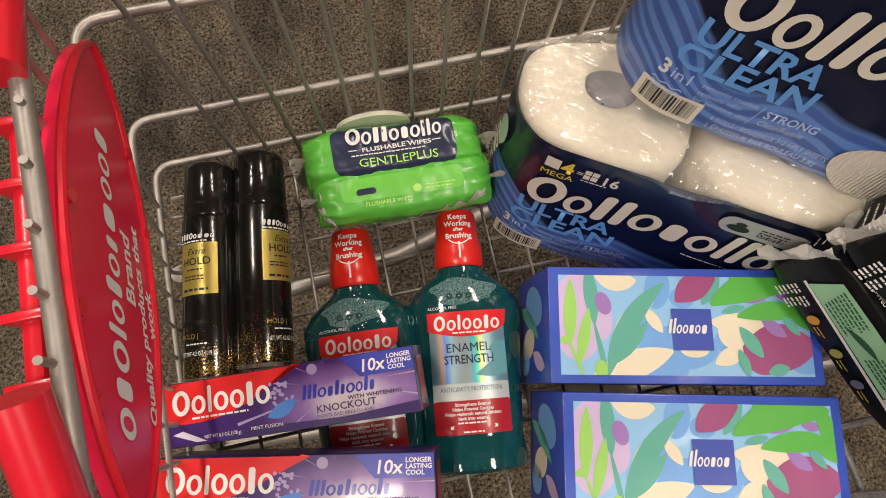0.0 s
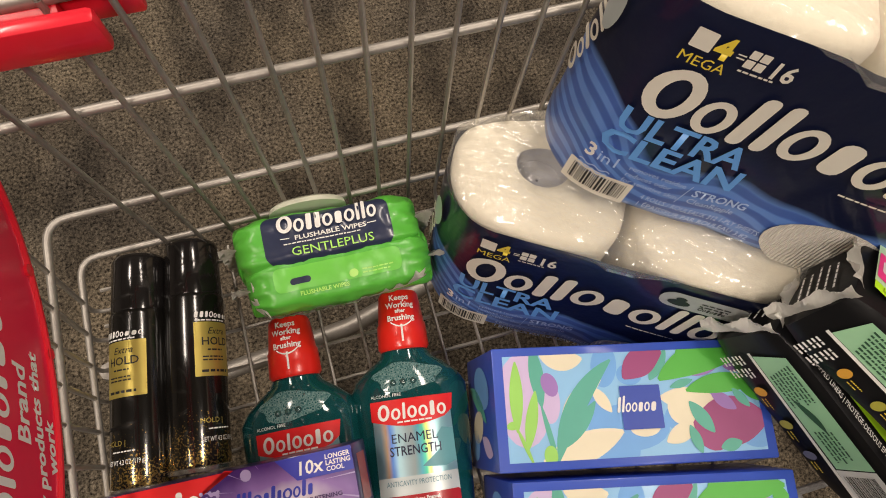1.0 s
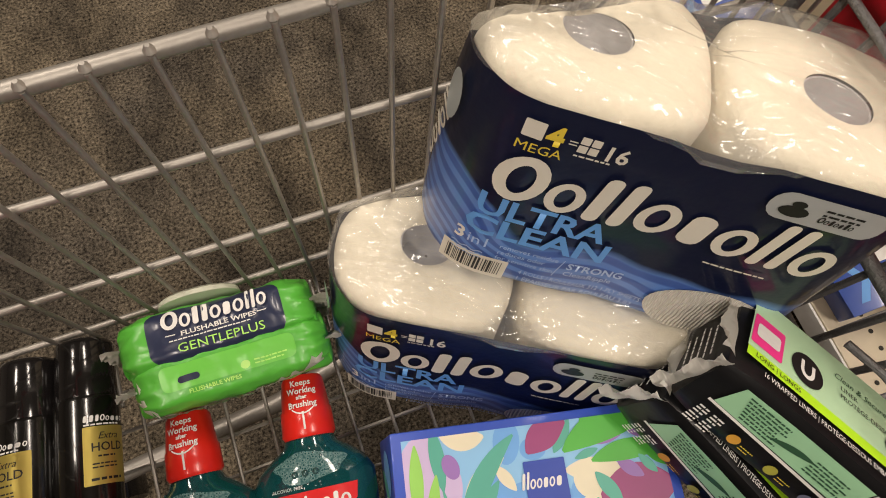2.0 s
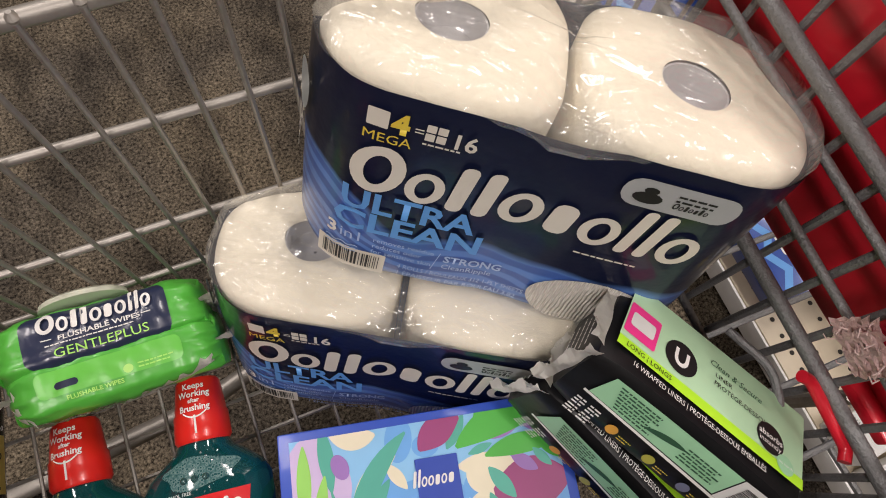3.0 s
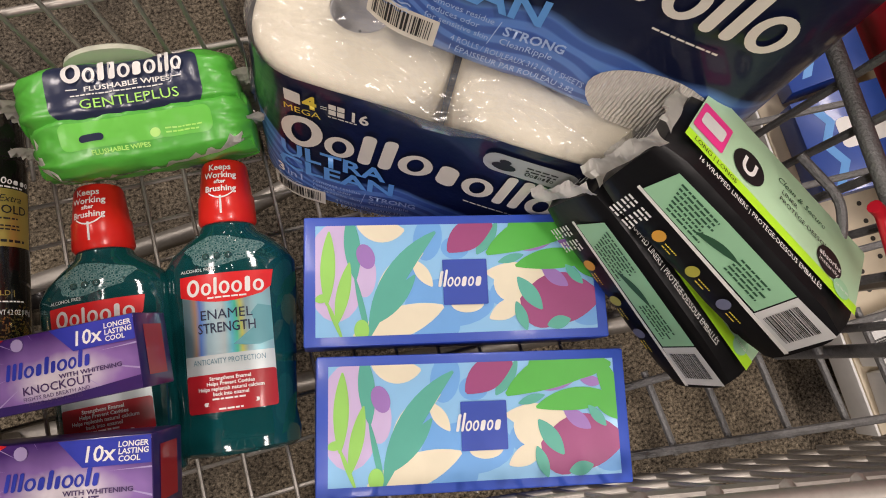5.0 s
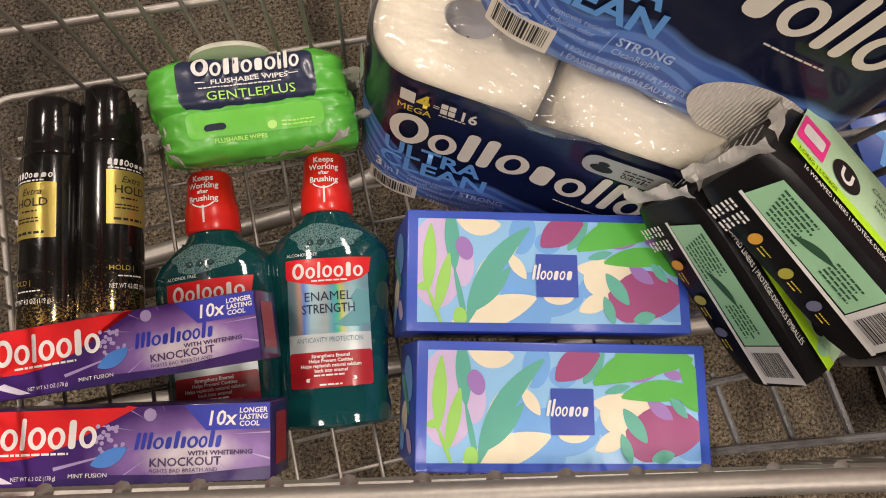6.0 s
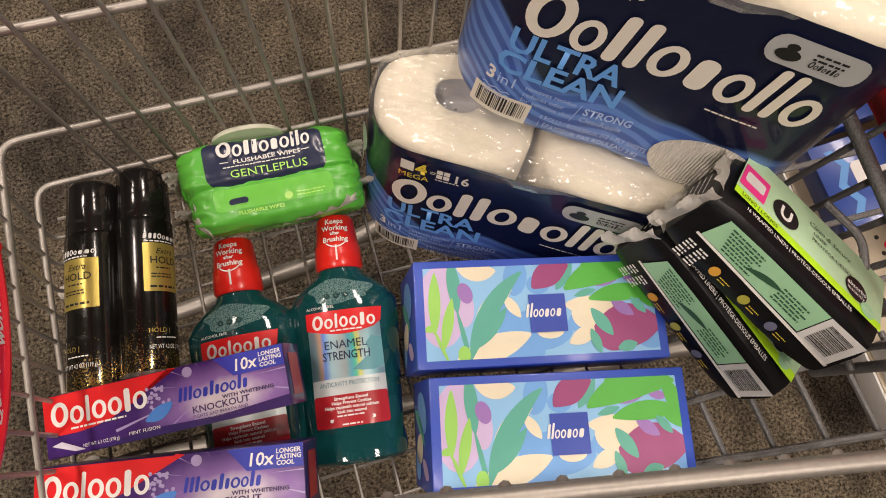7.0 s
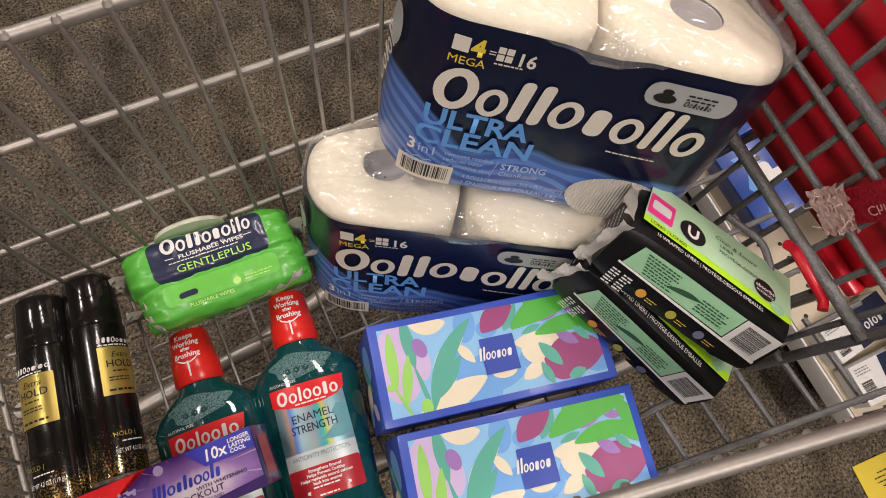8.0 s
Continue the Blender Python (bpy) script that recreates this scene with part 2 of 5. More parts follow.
def gold_speck_material():
    """Black lacquer with gold specks that thin out towards the can's middle."""
    m = bpy.data.materials.new("black_lacquer_gold_specks")
    m.use_nodes = True
    nt = m.node_tree
    b = nt.nodes["Principled BSDF"]
    b.inputs["Roughness"].default_value = 0.18
    b.inputs["Coat Weight"].default_value = 0.4
    tc = nt.nodes.new("ShaderNodeTexCoord")
    sep = nt.nodes.new("ShaderNodeSeparateXYZ")
    nt.links.new(tc.outputs["Object"], sep.inputs[0])
    v = nt.nodes.new("ShaderNodeTexNoise")
    v.inputs["Scale"].default_value, v.inputs["Detail"].default_value = 620, 2
    nt.links.new(tc.outputs["Object"], v.inputs["Vector"])
    n = nt.nodes.new("ShaderNodeTexNoise")
    n.inputs["Scale"].default_value = 45
    nt.links.new(tc.outputs["Object"], n.inputs["Vector"])
    mr = nt.nodes.new("ShaderNodeMapRange")
    mr.inputs["From Min"].default_value, mr.inputs["From Max"].default_value = 0.004, 0.062
    mr.inputs["To Min"].default_value, mr.inputs["To Max"].default_value = 0.50, 0.80
    nt.links.new(sep.outputs["Z"], mr.inputs["Value"])
    ma = nt.nodes.new("ShaderNodeMath")
    ma.operation = "MULTIPLY_ADD"
    ma.inputs[1].default_value, ma.inputs[2].default_value = 0.3, -0.15
    nt.links.new(n.outputs["Fac"], ma.inputs[0])
    ad = nt.nodes.new("ShaderNodeMath")
    nt.links.new(v.outputs["Fac"], ad.inputs[0])
    nt.links.new(ma.outputs[0], ad.inputs[1])
    gt = nt.nodes.new("ShaderNodeMath")
    gt.operation = "GREATER_THAN"
    nt.links.new(ad.outputs[0], gt.inputs[0])
    nt.links.new(mr.outputs[0], gt.inputs[1])
    mx = nt.nodes.new("ShaderNodeMix")
    mx.data_type = "RGBA"
    mx.inputs["A"].default_value, mx.inputs["B"].default_value = (0.006, 0.0055, 0.005, 1), (0.62, 0.42, 0.12, 1)
    nt.links.new(gt.outputs[0], mx.inputs["Factor"])
    nt.links.new(mx.outputs["Result"], b.inputs["Base Color"])
    sc = nt.nodes.new("ShaderNodeMath")
    sc.operation = "MULTIPLY"
    sc.inputs[1].default_value = 0.85
    nt.links.new(gt.outputs[0], sc.inputs[0])
    nt.links.new(sc.outputs[0], b.inputs["Metallic"])
    return m


STEEL = mat("zinc_wire", (0.38, 0.355, 0.32), 0.48, 0.65, 0.15, 300, 0.12, 0.07, 300)
STEEL_DULL = mat("grey_coated_wire", (0.22, 0.22, 0.22), 0.5, 0.35, 0.25, 350, 0.1, 0.6, 500)
RED = mat("red_plastic", (0.72, 0.014, 0.032), 0.3, 0, 0.05, 60, 0.06, 0.05, 120, coat=0.3)
RED_CLEAR = mat("red_gloss_face", (0.84, 0.022, 0.075), 0.20, 0, 0.04, 30, 0.08, spec=0.5)
WHITE_INK = mat("white_ink", (0.80, 0.79, 0.76), 0.45, 0, 0.03, 80, 0.03)
CREAM_INK = mat("cream_ink", (0.76, 0.72, 0.62), 0.45, 0, 0.04, 80, 0.03)
BLACK_INK = mat("black_ink", (0.012, 0.012, 0.013), 0.45, 0, 0.1, 80, 0.03)
GREY_INK = mat("grey_ink", (0.25, 0.26, 0.27), 0.5, 0, 0.05, 80, 0.03)
YELLOW_INK = mat("yellow_ink", (0.80, 0.62, 0.06), 0.4)
ORANGE_INK = mat("orange_ink", (0.70, 0.36, 0.05), 0.4)
NAVY_INK = mat("navy_ink", (0.022, 0.03, 0.07), 0.3, coat=0.3)
BLUE_INK = mat("blue_ink", (0.06, 0.22, 0.62), 0.4)
SKY_INK = mat("sky_ink", (0.13, 0.36, 0.78), 0.35)
PAPER = mat("tissue_paper", (0.80, 0.742, 0.605), 0.9, 0, 0.06, 160, 0.05, 0.6, 130, spec=0.15)
CARD = mat("paper_core", (0.50, 0.49, 0.50), 0.9, 0, 0.06, 120, 0.04)
GREEN_FILM = mat("green_film", (0.10, 0.47, 0.05), 0.36, 0, 0.05, 40, 0.08, 0.75, 48, coat=0.1)
LIME_INK = mat("lime_ink", (0.45, 0.85, 0.16), 0.4)
CRIMP = mat("clear_crimp", (0.70, 0.68, 0.62), 0.35, 0, 0.15, 200, 0.1, 0.8, 120)
BLACK_FILM = mat("black_film", (0.007, 0.007, 0.008), 0.34, 0, 0.15, 60, 0.1, 0.4, 40, spec=0.3)
MINT_FILM = mat("mint_film", (0.36, 0.66, 0.40), 0.35, 0, 0.05, 50, 0.06, 0.3, 35)
MINT_PALE = mat("pale_mint_film", (0.48, 0.72, 0.46), 0.32, 0, 0.05, 50, 0.08, 0.25, 35)
LIME_FILM = mat("lime_film", (0.48, 0.85, 0.03), 0.35)
PINK_INK = mat("pink_ink", (0.85, 0.05, 0.28), 0.4)
SEAL = mat("white_seal_film", (0.86, 0.85, 0.80), 0.5, 0, 0.06, 90, 0.05, 0.6, 90)
WHITE_FILM = mat("white_film", (0.74, 0.74, 0.72), 0.4, 0, 0.08, 70, 0.06, 0.5, 60)
BOX_BLUE = mat("carton_blue", (0.035, 0.09, 0.52), 0.4, 0, 0.06, 60, 0.04, coat=0.15)
BOX_SKY = mat("carton_sky", (0.27, 0.55, 0.85), 0.42, 0, 0.04, 60, 0.03, coat=0.15)
ART = {
    "cream": mat("print_cream", (0.80, 0.74, 0.56), 0.42), "green": mat("print_green", (0.09, 0.46, 0.06), 0.42),
    "sea": mat("print_sea_green", (0.10, 0.42, 0.33), 0.42), "lime": mat("print_lime", (0.32, 0.66, 0.13), 0.42),
    "lilac": mat("print_lilac", (0.60, 0.48, 0.74), 0.42), "plum": mat("print_plum", (0.33, 0.06, 0.20), 0.42),
    "blue": mat("print_blue", (0.16, 0.40, 0.80), 0.42), "violet": mat("print_violet", (0.33, 0.18, 0.50), 0.42),
    "royal": mat("print_royal", (0.03, 0.07, 0.42), 0.42),
}
TEAL = mat("teal_liquid_bottle", (0.006, 0.085, 0.092), 0.06, 0, 0.05, 20, 0.12, trans=0.35, coat=0.5)
CAP_RED = mat("red_cap", (0.72, 0.02, 0.012), 0.3, 0, 0.03, 60, 0.04, coat=0.2)
BUBBLE = mat("bubble_foam", (0.06, 0.16, 0.155), 0.15, trans=0.5, coat=0.5)
RED_INK = mat("red_ink", (0.72, 0.018, 0.02), 0.3, coat=0.3)
DEEP_RED = mat("deep_red_ink", (0.40, 0.012, 0.02), 0.3, coat=0.3)
SILVER_INK = mat("silver_ink", (0.60, 0.66, 0.66), 0.35, 0.4)
GOLD = mat("gold_foil", (0.66, 0.52, 0.13), 0.32, 0.7, 0.05, 60, 0.05)
BLACK_CAN = gold_speck_material()
BLACK_CAP = mat("black_gloss_plastic", (0.010, 0.009, 0.009), 0.14, 0, 0.05, 30, 0.05, coat=0.4)
TIN = mat("tinned_steel", (0.62, 0.60, 0.56), 0.25, 0.95, 0.06, 120, 0.08)
GLOW_PRINT = glow_print_material()
PURPLE_DARK = mat("carton_dark_purple", (0.035, 0.016, 0.12), 0.3, 0, 0.05, 40, 0.05, coat=0.4)
LILAC_INK = mat("lilac_ink", (0.40, 0.32, 0.56), 0.32, coat=0.4)
PALE_INK = mat("pale_lilac_ink", (0.70, 0.66, 0.78), 0.32, coat=0.4)
COBALT = mat("cobalt_ink", (0.03, 0.045, 0.40), 0.3, coat=0.4)
BEIGE = mat("beige_shelf_steel", (0.60, 0.52, 0.38), 0.45, 0, 0.05, 80, 0.06)
HOLE_SHADE = mat("hole_shade", (0.03, 0.027, 0.022), 0.8)
# colours of the unseen walls and ceiling, kept dark to limit bounced light
UNSEEN_WALL = mat("unseen_wall_dim", (0.34, 0.31, 0.27), 0.8, 0, 0.04, 20, 0.05)
UNSEEN_CEILING = mat("unseen_ceiling_dim", (0.52, 0.50, 0.46), 0.9, 0, 0.1, 90, 0.04)
FILM, FOIL, FOAM = film_material(), foil_material(), foam_material()
CARPET = carpet_material()


def ribbed_material():
    """A picture of a tissue roll: pale, with fine ribs across it."""
    m = mat("picture_tissue", (.80, .77, .70), .6, 0, .06, 200, .08)
    nt = m.node_tree
    tc, wv, bp = nt.nodes.new("ShaderNodeTexCoord"), nt.nodes.new("ShaderNodeTexWave"), nt.nodes.new("ShaderNodeBump")
    wv.inputs["Scale"].default_value, wv.inputs["Distortion"].default_value, wv.inputs["Detail"].default_value = 120, 2.5, 1
    nt.links.new(tc.outputs["Object"], wv.inputs["Vector"])
    bp.inputs["Strength"].default_value, bp.inputs["Distance"].default_value = 0.8, 0.0015
    nt.links.new(wv.outputs["Fac"], bp.inputs["Height"])
    nt.links.new(bp.outputs[0], nt.nodes["Principled BSDF"].inputs["Normal"])
    return m


RIBBED = ribbed_material()


# ---------------------------------------------------------------- builders
def part(name, bm, material, parent, label="", smooth=True, kind=""):
    me = bpy.data.meshes.new(name)
    bmesh.ops.recalc_face_normals(bm, faces=bm.faces)
    if smooth:
        for f in bm.faces:
            f.smooth = True
    bm.to_mesh(me)
    bm.free()
    if smooth:
        me.set_sharp_from_angle(angle=radians(40))
    for m in (material if isinstance(material, (list, tuple)) else [material]):
        me.materials.append(m)
    ob = new(name, me)
    if parent is not None:
        ob.parent = parent
    return tagged(ob, label=label, kind=kind)


def thing(name, label, category, m, group="", kind=""):
    ob = new(name)
    ob.empty_display_size = 0.02
    ob.matrix_basis = m
    return tagged(ob, label, category, group, kind)


def box(bm, lo, hi, bevel=0.0, seg=2):
    r = bmesh.ops.create_cube(bm, size=1)
    c = [(a + b) / 2 for a, b in zip(lo, hi)]
    s = [b - a for a, b in zip(lo, hi)]
    bmesh.ops.transform(bm, matrix=Matrix.Translation(c) @ Matrix.Diagonal((*s, 1)), verts=r["verts"])
    if bevel:
        es = list({e for v in r["verts"] for e in v.link_edges})
        bmesh.ops.bevel(bm, geom=es, offset=bevel, segments=seg, affect="EDGES", profile=0.5)
    return bm


def tube(bm, pts, r, seg=8, closed=False):
    """A round bar along a line of points."""
    pts = [Vector(p) for p in pts]
    rings, n = [], len(pts)
    ref = None
    for i, p in enumerate(pts):
        a = pts[i - 1] if (i > 0 or closed) else p
        b = pts[(i + 1) % n] if (i < n - 1 or closed) else p
        d = (b - a).normalized()
        if ref is None:
            ref = d.orthogonal().normalized()
        ref = (ref - d * ref.dot(d)).normalized()
        side = d.cross(ref)
        rings.append([bm.verts.new(p + r * (math.cos(q) * ref + math.sin(q) * side)) for q in [2 * math.pi * k / seg for k in range(seg)]])
    last = n if closed else n - 1
    for i in range(last):
        A, B = rings[i], rings[(i + 1) % n]
        for k in range(seg):
            bm.faces.new((A[k], A[(k + 1) % seg], B[(k + 1) % seg], B[k]))
    if not closed:
        bm.faces.new(rings[0][::-1])
        bm.faces.new(rings[-1])
    return bm


def lathe(bm, prof, seg=32, sx=1.0, sy=1.0, cap=True):
    """A turned body along z: prof is rows of (z, radius) or (z, rx, ry)."""
    rings = []
    for row in prof:
        z, rx = row[0], row[1]
        ry = row[2] if len(row) > 2 else rx
        rings.append([bm.verts.new((rx * sx * math.cos(2 * math.pi * k / seg), ry * sy * math.sin(2 * math.pi * k / seg), z)) for k in range(seg)])
    for A, B in zip(rings, rings[1:]):
        for k in range(seg):
            bm.faces.new((A[k], A[(k + 1) % seg], B[(k + 1) % seg], B[k]))
    if cap:
        bm.faces.new(rings[0][::-1])
        bm.faces.new(rings[-1])
    return bm


def decal(bm, outline, place, lift=0.0003, index=0, thick=0.0002, grid=0):
    """A thin printed patch with that outline (u, v), laid on a surface by place(u, v, lift)."""
    pts = list(outline)
    if grid:
        us = [p[0] for p in pts]
        vs = [p[1] for p in pts]
        flat = bmesh.new()
        f = flat.faces.new([flat.verts.new((u, v, 0)) for u, v in pts])
        u0, u1, v0, v1 = min(us), max(us), min(vs), max(vs)
        for ax, a, b in ((0, u0, u1), (1, v0, v1)):
            n = max(1, int((b - a) / grid))
            for k in range(1, n):
                co = [0, 0, 0]
                co[ax] = a + (b - a) * k / n
                no = [0, 0, 0]
                no[ax] = 1
                bmesh.ops.bisect_plane(flat, geom=flat.verts[:] + flat.edges[:] + flat.faces[:], plane_co=co, plane_no=no)
        vmap = {v: bm.verts.new(place(v.co.x, v.co.y, lift)) for v in flat.verts}
        for f in flat.faces:
            g = bm.faces.new([vmap[v] for v in f.verts])
            g.material_index = index
        flat.free()
        return bm
    top = [bm.verts.new(place(u, v, lift)) for u, v in pts]
    f = bm.faces.new(top)
    f.material_index = index
    return bm


def rrect(u0, v0, u1, v1, r, n=4, slant=0.0):
    r = min(r, (u1 - u0) / 2 - 1e-6, (v1 - v0) / 2 - 1e-6)
    out = []
    for cx, cy, a0 in ((u1 - r, v1 - r, 0), (u0 + r, v1 - r, 90), (u0 + r, v0 + r, 180), (u1 - r, v0 + r, 270)):
        for k in range(n + 1):
            a = radians(a0 + 90 * k / n)
            v = cy + r * math.sin(a)
            out.append((cx + r * math.cos(a) + slant * (v - v0), v))
    return out


def oval(cx, cy, rx, ry, n=20, turn=0.0):
    c, s = math.cos(radians(turn)), math.sin(radians(turn))
    return [(cx + c * rx * math.cos(a) - s * ry * math.sin(a), cy + s * rx * math.cos(a) + c * ry * math.sin(a)) for a in [2 * math.pi * k / n for k in range(n)]]


def leaf(x, y, length, width, turn, bend=0.0, n=9):
    """A leaf outline from its stem at (x, y), pointing at turn degrees and bending."""
    left, right = [], []
    px, py, a = x, y, radians(turn)
    for k in range(n + 1):
        t = k / n
        w = width * math.sin(math.pi * min(1, t * 0.96 + 0.02)) ** 0.8 / 2
        left.append((px - w * math.sin(a), py + w * math.cos(a)))
        right.append((px + w * math.sin(a), py - w * math.cos(a)))
        px += math.cos(a) * length / n
        py += math.sin(a) * length / n
        a += radians(bend) / n
    return left[::-1] + right


def clip_poly(pts, u0, v0, u1, v1):
    for ax, lim, keep in ((0, u0, 1), (0, u1, -1), (1, v0, 1), (1, v1, -1)):
        out = []
        for i, p in enumerate(pts):
            q = pts[i - 1]
            pin, qin = keep * (p[ax] - lim) >= 0, keep * (q[ax] - lim) >= 0
            if pin != qin:
                t = (lim - q[ax]) / (p[ax] - q[ax])
                out.append((q[0] + t * (p[0] - q[0]), q[1] + t * (p[1] - q[1])))
            if pin:
                out.append(p)
        pts = out
        if len(pts) < 3:
            return []
    return pts


def lettering(string, size, place, u, v, material, parent, lift=0.0006, turn=0.0, width=None, align="LEFT", bold=0.0, shear=0.0, name="lettering"):
    """Words set in the built-in font and laid on a surface by place(u, v, lift)."""
    cu = bpy.data.curves.new("type", "FONT")
    cu.body, cu.size, cu.align_x, cu.resolution_u, cu.offset, cu.shear = string, size, align, 2, bold, shear
    tmp = bpy.data.objects.new("type", cu)
    scene.collection.objects.link(tmp)
    me = bpy.data.meshes.new_from_object(tmp.evaluated_get(bpy.context.evaluated_depsgraph_get()))
    bpy.data.objects.remove(tmp)
    co = np.empty(len(me.vertices) * 3)
    me.vertices.foreach_get("co", co)
    co = co.reshape(-1, 3)
    if width and len(co):
        w = co[:, 0].max() - co[:, 0].min()
        co[:, 0] *= width / w
    c, s = math.cos(radians(turn)), math.sin(radians(turn))
    for vert, p in zip(me.vertices, co):
        vert.co = place(u + c * p[0] - s * p[1], v + s * p[0] + c * p[1], lift)
    me.materials.clear()
    me.materials.append(material)
    me.name = name
    ob = new(name, me)
    ob.parent = parent
    return ob


def bars(bm, place, u0, v0, u1, lines, step, h, seed, lift=0.0006, index=0):
    """Lines of small print too fine to read."""
    rnd = random.Random(seed)
    for k in range(lines):
        v = v0 - k * step
        u = u0
        end = u0 + (u1 - u0) * rnd.uniform(0.75, 1.0)
        while u < end:
            w = min(rnd.uniform(1.5, 4.5) * h, end - u)
            if w > h * 0.6:
                decal(bm, [(u, v), (u + w, v), (u + w, v + h), (u, v + h)], place, lift, index)
            u += w + h * 0.7
    return bm


def barcode(bm, place, u0, v0, u1, v1, seed, along="u", lift=0.0007, index=0):
    rnd = random.Random(seed)
    a, end = (u0, u1) if along == "u" else (v0, v1)
    unit = (end - a) / 60
    while a < end:
        w = unit * rnd.choice((0.8, 0.8, 1.6, 2.4))
        q = [(a, v0), (a + w, v0), (a + w, v1), (a, v1)] if along == "u" else [(u0, a), (u1, a), (u1, a + w), (u0, a + w)]
        decal(bm, q, place, lift, index)
        a += w + unit * rnd.choice((0.8, 1.2, 2.0))
    return bm


def ring_shape(bm, cx, cy, rx, ry, wall, place, lift, turn_uv, n=22):
    """A plain ring, its wall given as a share of the radius."""
    ro, ri = [], []
    for k in range(n):
        a = 2 * math.pi * k / n
        ro.append(bm.verts.new(place(*turn_uv(cx + rx * math.cos(a), cy + ry * math.sin(a)), lift)))
        ri.append(bm.verts.new(place(*turn_uv(cx + rx * (1 - wall) * math.cos(a), cy + ry * (1 - wall * 0.7) * math.sin(a)), lift)))
    for k in range(n):
        j = (k + 1) % n
        bm.faces.new((ro[k], ro[j], ri[j], ri[k]))


def wordmark(parent, material, place, u, v, widths, h, gap, lift=0.0006, slant=0.12, turn=0.0, name="mark_shape"):
    """A maker's mark as a row of plain rings and rounded bars: rows of (width, height share, ring)."""
    c, s = math.cos(radians(turn)), math.sin(radians(turn))
    x = 0.0
    for w, k, ring_ in widths:
        bm = bmesh.new()

        def turn_uv(a, b):
            a += slant * b
            return u + c * a - s * b, v + s * a + c * b
        if ring_:
            ring_shape(bm, x + w * h / 2, h * k / 2, w * h / 2, h * k / 2, 0.52, place, lift, turn_uv)
        else:
            o = rrect(x + w * h * 0.14, 0, x + w * h * 0.86, h * k, min(w * h, h * k) * 0.3, 3)
            decal(bm, [turn_uv(a, b) for a, b in o], place, lift)
        part(name, bm, material, parent, smooth=False)
        x += w * h + gap * h
    return x


# ---------------------------------------------------------------- the store round the cart
def slab(name, lo, hi, material, label, category):
    ob = part(name, box(bmesh.new(), lo, hi), material, None, smooth=False)
    return tagged(ob, label, category, kind="structure")


slab("floor", (-4, -4, -0.1), (5, 5, 0), CARPET, "mottled grey-brown loop-pile store carpet", "carpet")
# walls and ceiling stay out of view; added to enclose and shape the light
slab("wall_north", (-4, 5, 0), (5, 5.12, 3), UNSEEN_WALL, "unseen wall added to close the room, dimmed to bounce less light", "wall")
slab("wall_south", (-4, -4.12, 0), (5, -4, 3), UNSEEN_WALL, "unseen wall added to close the room, dimmed to bounce less light", "wall")
slab("wall_west", (-4.12, -4, 0), (-4, 5, 3), UNSEEN_WALL, "unseen wall added to close the room, dimmed to bounce less light", "wall")
slab("wall_east", (5, -4, 0), (5.12, 5, 3), UNSEEN_WALL, "unseen wall added to close the room, dimmed to bounce less light", "wall")
slab("ceiling", (-4, -4, 2.9), (5, 5, 3), UNSEEN_CEILING, "unseen store ceiling added to close the room, dimmed to bounce less light", "ceiling")


def lamp_panel():
    m = bpy.data.materials.new("lamp_diffuser")
    m.use_nodes = True
    b = m.node_tree.nodes["Principled BSDF"]
    b.inputs["Base Color"].default_value = (0.9, 0.88, 0.82, 1)
    b.inputs["Emission Color"].default_value, b.inputs["Emission Strength"].default_value = (1, 0.9, 0.76, 1), 6.0
    return m


def ceiling_light(m):
    t = thing("ceiling_light", "recessed fluorescent ceiling light with a white frame", "light", m, "ceiling lights")
    bm = bmesh.new()
    for lo, hi in (((-.17, -.62, 0), (-.145, .62, .025)), ((.145, -.62, 0), (.17, .62, .025)), ((-.145, -.62, 0), (.145, -.595, .025)), ((-.145, .595, 0), (.145, .62, .025))):
        box(bm, lo, hi)
    part("frame", bm, WHITE_FILM, t, smooth=False)
    part("diffuser", box(bmesh.new(), (-.145, -.595, .012), (.145, .595, .022)), lamp_panel(), t, "glowing white diffuser", smooth=False)
    return t


first_light = ceiling_light(pose(*LIGHTS[0], 2.873))
for lx, ly in LIGHTS[1:]:
    copy_thing(first_light, pose(lx, ly, 2.873))

# ---------------------------------------------------------------- the shopping cart
STEP = 0.0267
BACK_Y = 0.267
GATE_X = 0.357
END_X = 0.54


def near_y(x):
    """The near rim's line."""
    return -0.0600 - 0.206 * x


def low_y(x):
    """The near side's foot."""
    return -0.115 - 0.15 * x


def rim_z(x):
    return 0.711 + 0.05 * x


def near_z(x):
    return 0.655 + 0.03 * x


cart = thing("shopping_cart", "wire shopping cart with red plastic trim, filled with goods", "shopping cart", pose(0, 0, 0))


def front_x(z):
    return -0.293 + 0.21 * (z - 0.43)


def bar(name, pts, r, material=STEEL, seg=8, parent=cart, label=""):
    return part(name, tube(bmesh.new(), pts, r, seg), material, parent, label)


def rounded(pts, r=0.03, n=5):
    out = [Vector(pts[0])]
    for a, b, c in zip(pts, pts[1:], pts[2:]):
        a, b, c = Vector(a), Vector(b), Vector(c)
        p, q = b + (a - b).normalized() * r, b + (c - b).normalized() * r
        for k in range(n + 1):
            t = k / n
            out.append((1 - t) ** 2 * p + 2 * t * (1 - t) * b + t * t * q)
    out.append(Vector(pts[-1]))
    return out


# the rim and the rails run from the rear along the back, round the front and back on the near side
def side_y(x, z):
    k = (near_z(x) - z) / (near_z(x) - Z0)
    return near_y(x) + max(0, k) * (low_y(x) - near_y(x))


